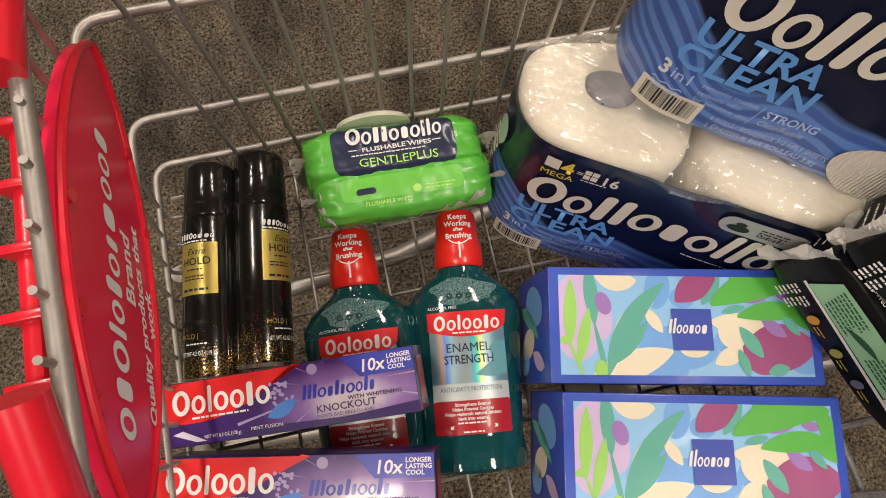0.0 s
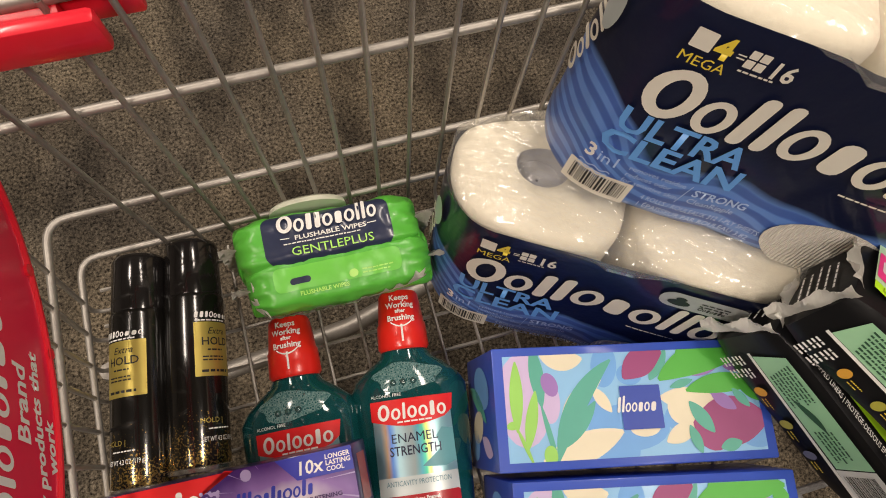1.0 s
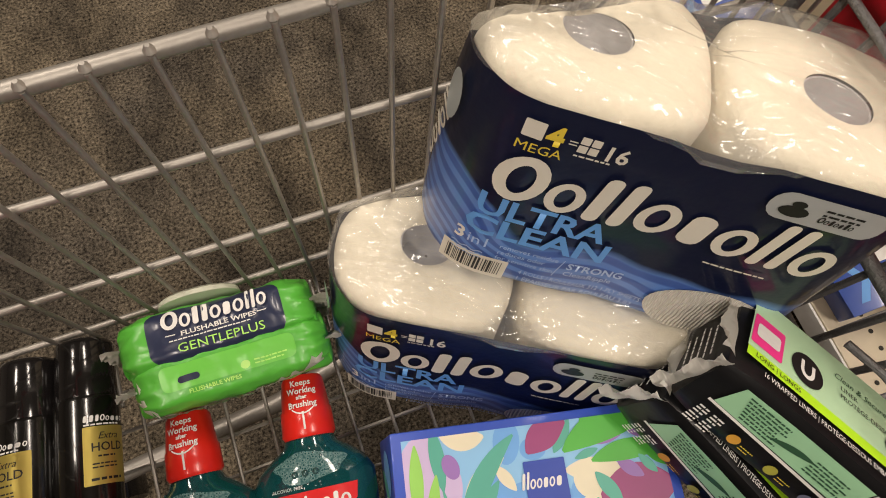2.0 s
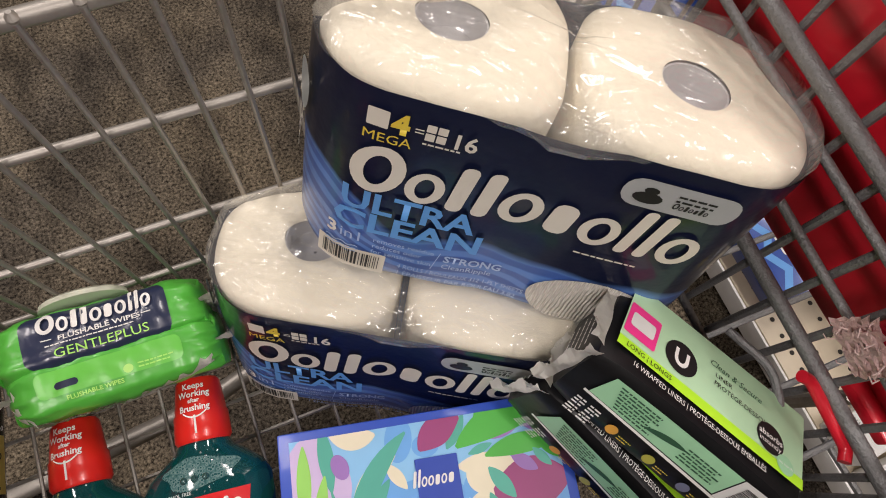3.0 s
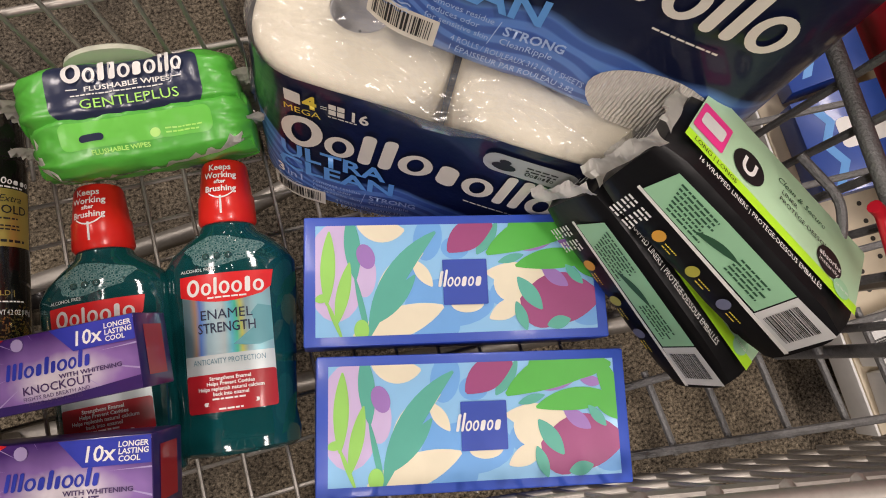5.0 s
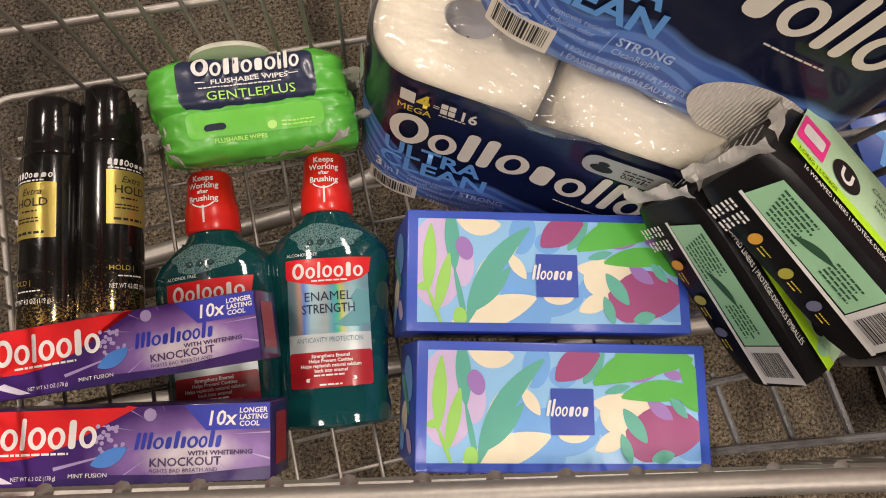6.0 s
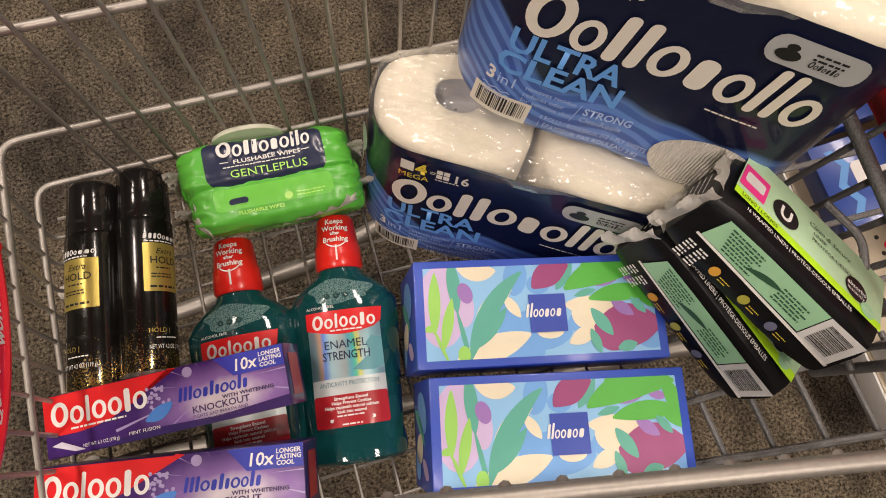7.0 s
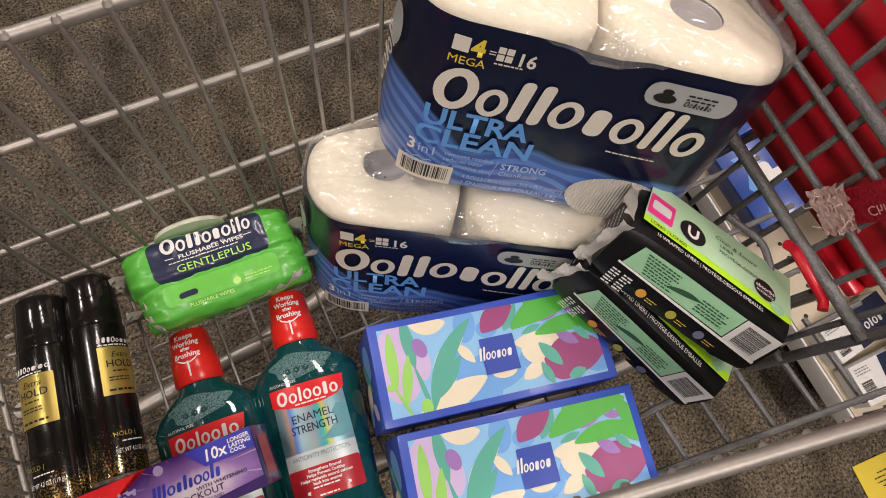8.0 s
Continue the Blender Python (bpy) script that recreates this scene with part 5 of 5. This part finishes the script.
def waist(x):
    """How far the wrap draws in between the two rolls."""
    return 0.0035 * math.exp(-(x / 0.026) ** 2)


def front_place(u, v, h):
    """On the wrap's front and its rounded ends: u from the middle, v up."""
    h += 0.0014
    flat = PL / 2 - PR
    if abs(u) <= flat:
        return Vector((u, -PD / 2 - h + waist(u), v))
    sg = 1 if u > 0 else -1
    a = (abs(u) - flat) / PR
    if a <= math.pi / 2:
        return Vector((sg * (flat + (PR + h) * math.sin(a)), -PD / 2 + PR - (PR + h) * math.cos(a), v))
    return Vector((sg * (PL / 2 + h), -PD / 2 + PR + (abs(u) - flat - PR * math.pi / 2), v))


def squash(x, y):
    """The pack's back corner is pressed flat by the basket's wires."""
    k = max(0.0, min(1.0, (-x - 0.02) / 0.09))
    return y - 0.026 * k * k * (3 - 2 * k) * max(0.0, y / (PD / 2)) if y > 0 else y


def tissue_pack(m, label):
    t = thing("bath_tissue_pack", label, "toilet paper", m, "bath tissue packs")

    def settle(bm, dx=0.0):
        """The soft pack spreads flat where it meets the basket's floor and its back wires."""
        for v in bm.verts:
            w = m @ Vector((v.co.x + dx, v.co.y, v.co.z))
            w.z = max(w.z, Z0 + 0.002)
            w.y = min(w.y, BACK_Y - 0.004)
            q = m.inverted() @ w
            v.co = (q.x - dx, q.y, q.z)
        return bm
    # rolls
    for x in (-PL / 4, PL / 4):
        for z in (0.0, PH / 2 - 0.001):
            R, q = PL / 4 - 0.0012, PH / 2 - 0.004
            bm = lathe(bmesh.new(), [(z + .003, .020), (z + .003, R - .012), (z + .010, R), (z + q - .014, R), (z + q - .006, R), (z + q - .002, R - .0015), (z + q + .0012, R - .0045), (z + q + .0034, R - .010), (z + q + .0043, R - .017), (z + q + .0045, R - .030), (z + q + .0036, .0245), (z + q + .001, .0205)], 64, cap=False)
            for v in bm.verts:          # squeezed square by the wrap
                rad = math.hypot(v.co.x, v.co.y)
                if rad > 0.03:
                    c4, s4 = abs(v.co.x / rad), abs(v.co.y / rad)
                    square = 0.225 if v.co.x * x < 0 else 0.120
                    v.co.x, v.co.y = (0.978 * v.co.x / (c4 ** 4 + s4 ** 4) ** square, 0.940 * v.co.y / (c4 ** 4 + s4 ** 4) ** square)
                    dent = 0.0030 * noise.noise(Vector((v.co.x * 22 + x * 50, v.co.y * 22, z * 9)))
                    v.co.z += dent if v.co.z > z + q - .008 else 0
                v.co.y = squash(v.co.x + x, v.co.y)
            roll = part("paper_roll", settle(bm, x), PAPER, t, "white quilted tissue roll")
            part("core", settle(lathe(bmesh.new(), [(z + .004, .0205), (z + q - .0005, .0205), (z + q - .001, .0195), (z + q - .018, .0185), (z + q - .019, .001)], 36, cap=False), x), CARD, roll, "lavender-grey cardboard core")
            roll.location.x = x
    # printed wrap round the rolls
    bm = bmesh.new()
    outline = stadium(PL, PD, PR)
    n = len(outline)
    rows = []
    for k, v in ((0.90, -.002), (0.955, .001), (0.985, .007), (1, .016), (1, .035), (1, .055), (1, .075), (1, .095), (1, .115), (1, .130), (1, PH - .014), (0.997, PH - .008)):
        row = []
        for x, y in outline:
            w = 0.0011 * noise.noise(Vector((x * 34, y * 34, v * 34)))
            dz = 0
            if v > PH - .02:
                dz = -0.006 * math.exp(-(x / 0.02) ** 2) + 0.0012 * noise.noise(Vector((x * 60, y * 60, 2)))
            side = waist(x) if abs(y) > PD / 2 - .002 else 0
            row.append(bm.verts.new((x * k + w, squash(x, y * k + w - math.copysign(side, y)), v + dz)))
        rows.append(row)
    for A, B in zip(rows, rows[1:]):
        for k in range(n):
            bm.faces.new((A[k], A[(k + 1) % n], B[(k + 1) % n], B[k]))
    bm.faces.new(rows[0][::-1])
    wrap = part("printed_wrap", settle(bm), WRAP, t, "navy and blue printed plastic wrap")
    # clear film drawn over the roll tops: taut, dipping between the rolls, creased towards the dip
    bm = bmesh.new()
    rings = [[bm.verts.new((x * 0.99, squash(x, y * 0.99), PH - .0110 - 0.006 * math.exp(-(x / 0.02) ** 2))) for x, y in outline]]
    for k, dz in ((0.994, .0005), (0.999, .006), (0.98, .0105), (0.93, .0135), (0.86, .0142), (0.78, .0142), (0.68, .0140), (0.56, .0138), (0.44, .0136), (0.30, .0136), (0.16, .0136), (0.05, .0136)):
        ring_ = []
        for x, y in outline:
            xx, yy = x * k, y * k
            valley = 0.013 * math.exp(-(xx / 0.017) ** 2) * min(1, abs(yy) / 0.045) + 0.002 * math.exp(-(xx / 0.02) ** 2)
            near_dip = math.exp(-(xx / 0.045) ** 2)
            w = 0.0014 * noise.noise(Vector((xx * 45, yy * 45, 3))) + 0.0016 * near_dip * math.sin(math.atan2(yy, abs(xx) + .01) * 16 + 3 * noise.noise(Vector((xx * 30, yy * 30, 7))))
            ring_.append(bm.verts.new((xx, squash(xx, yy), PH - .0075 + dz - valley + w)))
        rings.append(ring_)
    for A, B in zip(rings, rings[1:]):
        for k in range(n):
            bm.faces.new((A[k], A[(k + 1) % n], B[(k + 1) % n], B[k]))
    bm.faces.new(rings[-1])
    film = part("clear_film", settle(bm), FILM, t, "wrinkled clear shrink film")
    film.visible_shadow = False
    # print on the front, laid out on a pack 0.264 wide
    K, H = 1.042, 0.150

    def P(u, v, h):
        w = m @ front_place(u * K + 0.003, v * K, h)
        w.y = min(w.y, BACK_Y - 0.0035)
        return m.inverted() @ w
    wordmark(wrap, CREAM_INK, P, -.106, H * .540, [(.78, .95, 1), (.56, .66, 1), (.34, .95, 0), (.34, .95, 0), (.64, .68, 1), (.50, .66, 0), (.58, .66, 1), (.26, 1.0, 0), (.26, 1.0, 0), (.56, .66, 1)], .0372, .045, .0006, .12)
    part("roll_symbol", decal(bmesh.new(), rrect(-.099, H * .855, -.0885, H * .855 + .011, .0005, 1), P, .0006), CREAM_INK, wrap)
    for i in range(2):
        for j in range(2):
            part("roll_symbol", decal(bmesh.new(), rrect(-.0705 + i * .0055, H * .85 + j * .0055, -.0658 + i * .0055, H * .85 + j * .0055 + .0047, .0003, 1), P, .0006), CREAM_INK, wrap)
    lettering("4", .0165, P, -.0868, H * .85, YELLOW_INK, wrap, bold=.0008)
    lettering("MEGA", .0085, P, -.1005, H * .795, YELLOW_INK, wrap, width=.024)
    lettering("=", .009, P, -.0762, H * .86, CREAM_INK, wrap)
    lettering("16", .0135, P, -.0580, H * .845, CREAM_INK, wrap, bold=.0003)
    bm = bars(bmesh.new(), P, -.071, H * .83, -.046, 1, .002, .0011, 31)
    part("small_print", bm, CREAM_INK, wrap, kind="stuff")
    lettering("ULTRA", .0235, P, -.107, H * .425, SKY_INK, wrap, bold=.0006, width=.077)
    lettering("CLEAN", .0235, P, -.110, H * .305, SKY_INK, wrap, bold=.0006, width=.087)
    lettering("3", .0145, P, -.113, H * .222, WHITE_INK, wrap, bold=.0004)
    lettering("in1", .0125, P, -.1045, H * .225, PALE_BLUE, wrap)
    bm = bmesh.new()
    for j in range(3):
        line = [(-.113 + .021 * k / 12, H * .185 - .0030 * j + .0009 * math.sin(k * math.pi / 2.4)) for k in range(13)]
        decal(bm, line + [(u, v - .0010) for u, v in line[::-1]], P, .0006)
    part("wave_symbol", bm, PALE_BLUE, wrap)
    lettering("STRONG", .0092, P, -.040, H * .215, PALE_BLUE, wrap, width=.036, bold=.0002)
    for k, s_ in enumerate(("removes residue", "reduces odor", "for sensitive skin")):
        lettering(s_, .0056, P, -.084, H * .245 - .0058 * k, PALE_BLUE, wrap)
    lettering("CleanRipple", .0066, P, -.040, H * .170, PALE_BLUE, wrap)
    part("rule", decal(bmesh.new(), [(-.046, H * .15), (-.0455, H * .15), (-.0425, H * .27), (-.043, H * .27)], P, .0006), PALE_BLUE, wrap)
    lettering("4 ROLLS / ROULEAUX 312 1-PLY SHEETS", .0062, P, -.066, H * .105, PALE_BLUE, wrap, width=.082)
    lettering("1 ÉPAISSEUR PAR ROULEAU 3.82", .0062, P, -.066, H * .058, PALE_BLUE, wrap, width=.078)
    panel = part("barcode_panel", decal(bmesh.new(), rrect(-.118, H * .035, -.074, H * .165, .0006, 1), P, .0006, grid=.008), CREAM_INK, t)
    part("bar_code", barcode(bmesh.new(), P, -.114, H * .060, -.078, H * .150, 8, lift=.0010), BLACK_INK, panel, kind="stuff")
    part("roll_picture", decal(bmesh.new(), [(u, v) for u, v in oval(.057, H * .150, .040, H * .165, 30) if v > 0.001], P, .0007, grid=.01), RIBBED, wrap, "printed picture of a ribbed tissue roll")
    bm = bars(bmesh.new(), P, .028, H * .475, .070, 1, .002, .0012, 33)
    part("small_print", bm, CREAM_INK, wrap, kind="stuff")
    badge = part("badge", decal(bmesh.new(), rrect(.030, H * .80, .092, H * .93, .009), P, .0007, grid=.006), mat("badge_silver", (.42, .44, .44), .4), t)
    bm = bmesh.new()
    decal(bm, oval(.044, H * .85, .008, .004, 14), P, .0011)
    decal(bm, oval(.044, H * .885, .004, .0024, 10), P, .0011)
    wordmark(badge, BLACK_INK, P, .058, H * .83, [(.7, 1, 1), (.5, .7, 1), (.5, .9, 0), (.5, .7, 1), (.5, .7, 0), (.5, 1, 0), (.5, .7, 1)], .0046, .08, .0011)
    bars(bm, P, .058, H * .885, .084, 2, .0032, .0014, 3, .0011)
    part("badge_print", bm, BLACK_INK, badge)
    # a mark and an oval badge on the rounded left end
    wordmark(wrap, CREAM_INK, P, -.152, H * .40, [(.8, 1, 1), (.6, .7, 1), (.4, .95, 0), (.6, .7, 1), (.3, 1, 0), (.3, 1, 0), (.6, .7, 1)], .016, .05, .0020, .1, 75)
    part("badge", decal(bmesh.new(), oval(-.142, H * .80, .007, .016, 20), P, .0022, grid=.004), SILVER_INK, wrap)
    return t


def pack_pose(top, yaw, lean, tip):
    """A pack whose top's middle lies at top, leaning back and tipping to its right (degrees)."""
    return Matrix.Translation(top) @ pose(0, 0, 0, 0, 0, yaw) @ pose(0, 0, 0, -lean, tip, 0) @ Matrix.Translation((0, 0, -PH - 0.001))


tissue_pack(pack_pose((0.1427, 0.1822, 0.5200), -30.7, 13, 0), "pack of white bath tissue in navy wrap standing upright")
tissue_pack(pack_pose((0.2435, 0.2110, 0.6720), -32.7, 15, 4.6), "pack of white bath tissue set on top of another pack")


# ---------------------------------------------------------------- liner packs
def liner_pack(m):
    """A soft black pack with mint panels. Ridge along x at the origin; spine falls to -y, broad face to +y."""
    L, A, B = 0.143, 0.057, 0.071
    t = thing("liner_pack", "black and mint soft pack of wrapped liners, leaning", "liner pack", m, "liner packs")
    # section: ridge (0,0), spine face along -y*A, broad face along -z ... built square then turned
    bm = soft_block(bmesh.new(), L, A, B, 8, 0.0025, 5)
    part("pack", bm, BLACK_FILM, t)

    def spine(u, v, h):      # on the top (z = B): u along x, v along y
        return Vector((u * 0.905, v * 1.03, B - .0006 + h))

    def face(u, v, h):       # on the far side (+y): v down from the ridge
        return Vector((u * 0.905, A / 2 - .0006 + h, B - v * 0.985))
    o = [(-.060, -.001), (.040, -.003), (.040, .021), (-.02, .021), (-.056, .020)]
    pan = part("mint_panel", decal(bmesh.new(), o, spine, .0022), MINT_FILM, t)
    bm = bmesh.new()
    decal(bm, [(.041, -.004), (.073, -.006), (.073, .022), (.041, .021)], spine, .0022)
    wl = part("white_panel", bm, WHITE_FILM, t)
    part("bar_code", barcode(bmesh.new(), spine, .046, -.002, .067, .018, 4, "v", .0026), BLACK_INK, wl, kind="stuff")
    bm = bmesh.new()
    for k in range(7):
        bars(bm, spine, -.050 + .0012 * k, .0165 - .0026 * k, -.014, 1, .003, .0012, 40 + k, .0026)
    for k in range(5):
        bars(bm, spine, .006, .012 - .0026 * k, .034, 1, .003, .0012, 50 + k, .0026)
    decal(bm, leaf(-.022, .004, .03, .005, 20, -20), spine, .0025)
    part("small_print", bm, mat("dark_green_ink", (.03, .10, .05), .5), pan, kind="stuff")
    part("seam_line", decal(bmesh.new(), [(-.063, -.0030), (.074, -.0075), (.074, -.0050), (-.063, -.0010)], spine, .0024), SEAL, t, "white film seam")
    # broad face
    mint = part("mint_face", decal(bmesh.new(), rrect(-.070, .018, .072, .068, .002, 2), face, .0022), MINT_PALE, t)
    part("lime_stripe", decal(bmesh.new(), [(-.070, .0115), (.072, .0115), (.072, .019), (-.070, .019)], face, .0026), LIME_FILM, t)
    lettering("16 WRAPPED LINERS | PROTÈGE-DESSOUS EMBALLÉS", .0055, lambda u, v, h: face(u, .004 + v, h), -.056, 0, WHITE_INK, t, lift=.0028, width=.10)
    lettering("LONG | LONGS", .005, lambda u, v, h: face(u, .0133 + v, h), -.064, 0, BLACK_INK, t, lift=.0032)
    bm = decal(bmesh.new(), rrect(-.069, .024, -.045, .050, .001, 1), face, .0026)
    pk = part("pink_square", bm, PINK_INK, mint)
    bm = decal(bmesh.new(), rrect(-.066, .031, -.048, .043, .002, 2), face, .0030)
    decal(bm, oval(-.057, .037, .003, .003, 12), face, .0033)
    part("picture", bm, WHITE_FILM, t)
    bm = decal(bmesh.new(), oval(-.026, .036, .0125, .0125, 28), face, .0027)
    disc = part("black_disc", bm, BLACK_INK, mint)
    bm = bmesh.new()
    arc = [(-.026 + .0055 * math.cos(q), .035 - .0065 * math.sin(q)) for q in [math.pi * k / 10 for k in range(11)]]
    inner = [(-.026 + .0030 * math.cos(q), .036 - .0045 * math.sin(q)) for q in [math.pi * k / 10 for k in range(11)]]
    decal(bm, [(arc[0][0], .042)] + arc + [(arc[-1][0], .042), (inner[-1][0], .042)] + inner[::-1] + [(inner[0][0], .042)], face, .0031)
    part("maker_mark", bm, WHITE_INK, t)
    for s_, v_, z_, u_ in (("LINER", .0430, .0052, .000), ("PROTÈGE-DESSOUS", .0365, .0052, .000)):
        lettering(s_, z_, lambda u, v, h, v_=v_: face(u, v_ + v, h), u_, 0, BLACK_INK, t, lift=.0028)
    lettering("Clean & Secure", .0068, lambda u, v, h: face(u, .050 + v, h), -.006, 0, mat("dark_green_ink", (.03, .10, .05), .5), t, lift=.0028, shear=.3)
    bm = decal(bmesh.new(), oval(.046, .030, .0105, .0105, 26), face, .0027)
    d2 = part("black_disc", bm, BLACK_INK, mint)
    lettering("absorbs", .0058, lambda u, v, h: face(u, .0295 + v, h), .046, 0, WHITE_INK, t, lift=.0031, align="CENTER", bold=.0001)
    lettering("instantly", .0050, lambda u, v, h: face(u, .0245 + v, h), .046, 0, WHITE_INK, t, lift=.0031, align="CENTER")
    bm = decal(bmesh.new(), oval(.058, .019, .0065, .0065, 20), face, .0031)
    part("mint_disc", bm, MINT_FILM, t)
    lettering("no harsh", .0030, lambda u, v, h: face(u, .018 + v, h), .058, 0, WHITE_INK, t, lift=.0035, align="CENTER")
    # folded head with a torn white seal
    e = part("sealed_edge", crimp_strip(B * .95, .010, 3, 2), SEAL, t, "torn white sealed end")
    e.matrix_basis = Matrix.Translation((-L / 2 + .002, A / 2 - .003, B * .5)) @ Matrix(((0, 0, -1, 0), (0, 1, .25, 0), (1, 0, 0, 0), (0, 0, 0, 1)))
    e = part("sealed_edge", crimp_strip(A * .95, .010, 4, 2), SEAL, t, "torn white sealed end")
    e.matrix_basis = Matrix.Translation((-L / 2 + .002, 0, B - .003)) @ Matrix(((0, 0, -1, 0), (1, 0, 0, 0), (0, 1, .25, 0), (0, 0, 0, 1)))
    bm = bmesh.new()
    for k in range(5):
        bars(bm, lambda u, v, h: Vector((-L / 2 - h, v, B - u)), .012, .012 - .006 * k, .045, 1, .003, .0014, 60 + k, .0012)
    part("small_print", bm, WHITE_INK, t, kind="stuff")
    # side print below the spine: recycling marks and coloured dots
    back = lambda u, v, h: spine(u, .006 - v, h)
    bm = bmesh.new()
    for k in range(2):
        for j in range(2):
            bars(bm, back, -.062 + .011 * k, .0205 + .009 * j, -.053 + .011 * k, 3, .0028, .0013, 80 + 2 * k + j, .0026)
    part("small_print", bm, WHITE_INK, t, kind="stuff")
    for u_, mm in ((-.030, ORANGE_INK), (.000, mat("olive_ink", (.42, .40, .06), .4)), (.028, mat("slate_ink", (.16, .17, .26), .4))):
        part("dot", decal(bmesh.new(), oval(u_, .020, .0042, .0042, 18), back, .0026), mm, t)
    bm = bmesh.new()
    for u_ in (-.020, .010, .038):
        bars(bm, back, u_ - .004, .0225, u_ + .006, 2, .0024, .0007, 71, .0026)
    part("small_print", bm, YELLOW_INK, t, kind="stuff")
    return t


def leaning(ridge_head, along, roll, drop):
    """Pose of a liner pack: ridge starts at ridge_head, runs along a heading (degrees), falls by drop degrees; roll turns the spine to face down-left."""
    L, A, B = 0.143, 0.057, 0.071
    m = Matrix.Translation(ridge_head) @ pose(0, 0, 0, 0, 0, along) @ pose(0, 0, 0, 0, drop, 0) @ pose(0, 0, 0, roll, 0, 0)
    return m @ Matrix.Diagonal((1.07, 1.05, 1.05, 1)) @ Matrix.Translation((L / 2, -A / 2, -B))


lp = liner_pack(leaning((0.208, 0.066, 0.595), -59.5, 64, 7))
copy_thing(lp, leaning((0.189, 0.055, 0.541), -65, 77, 13))
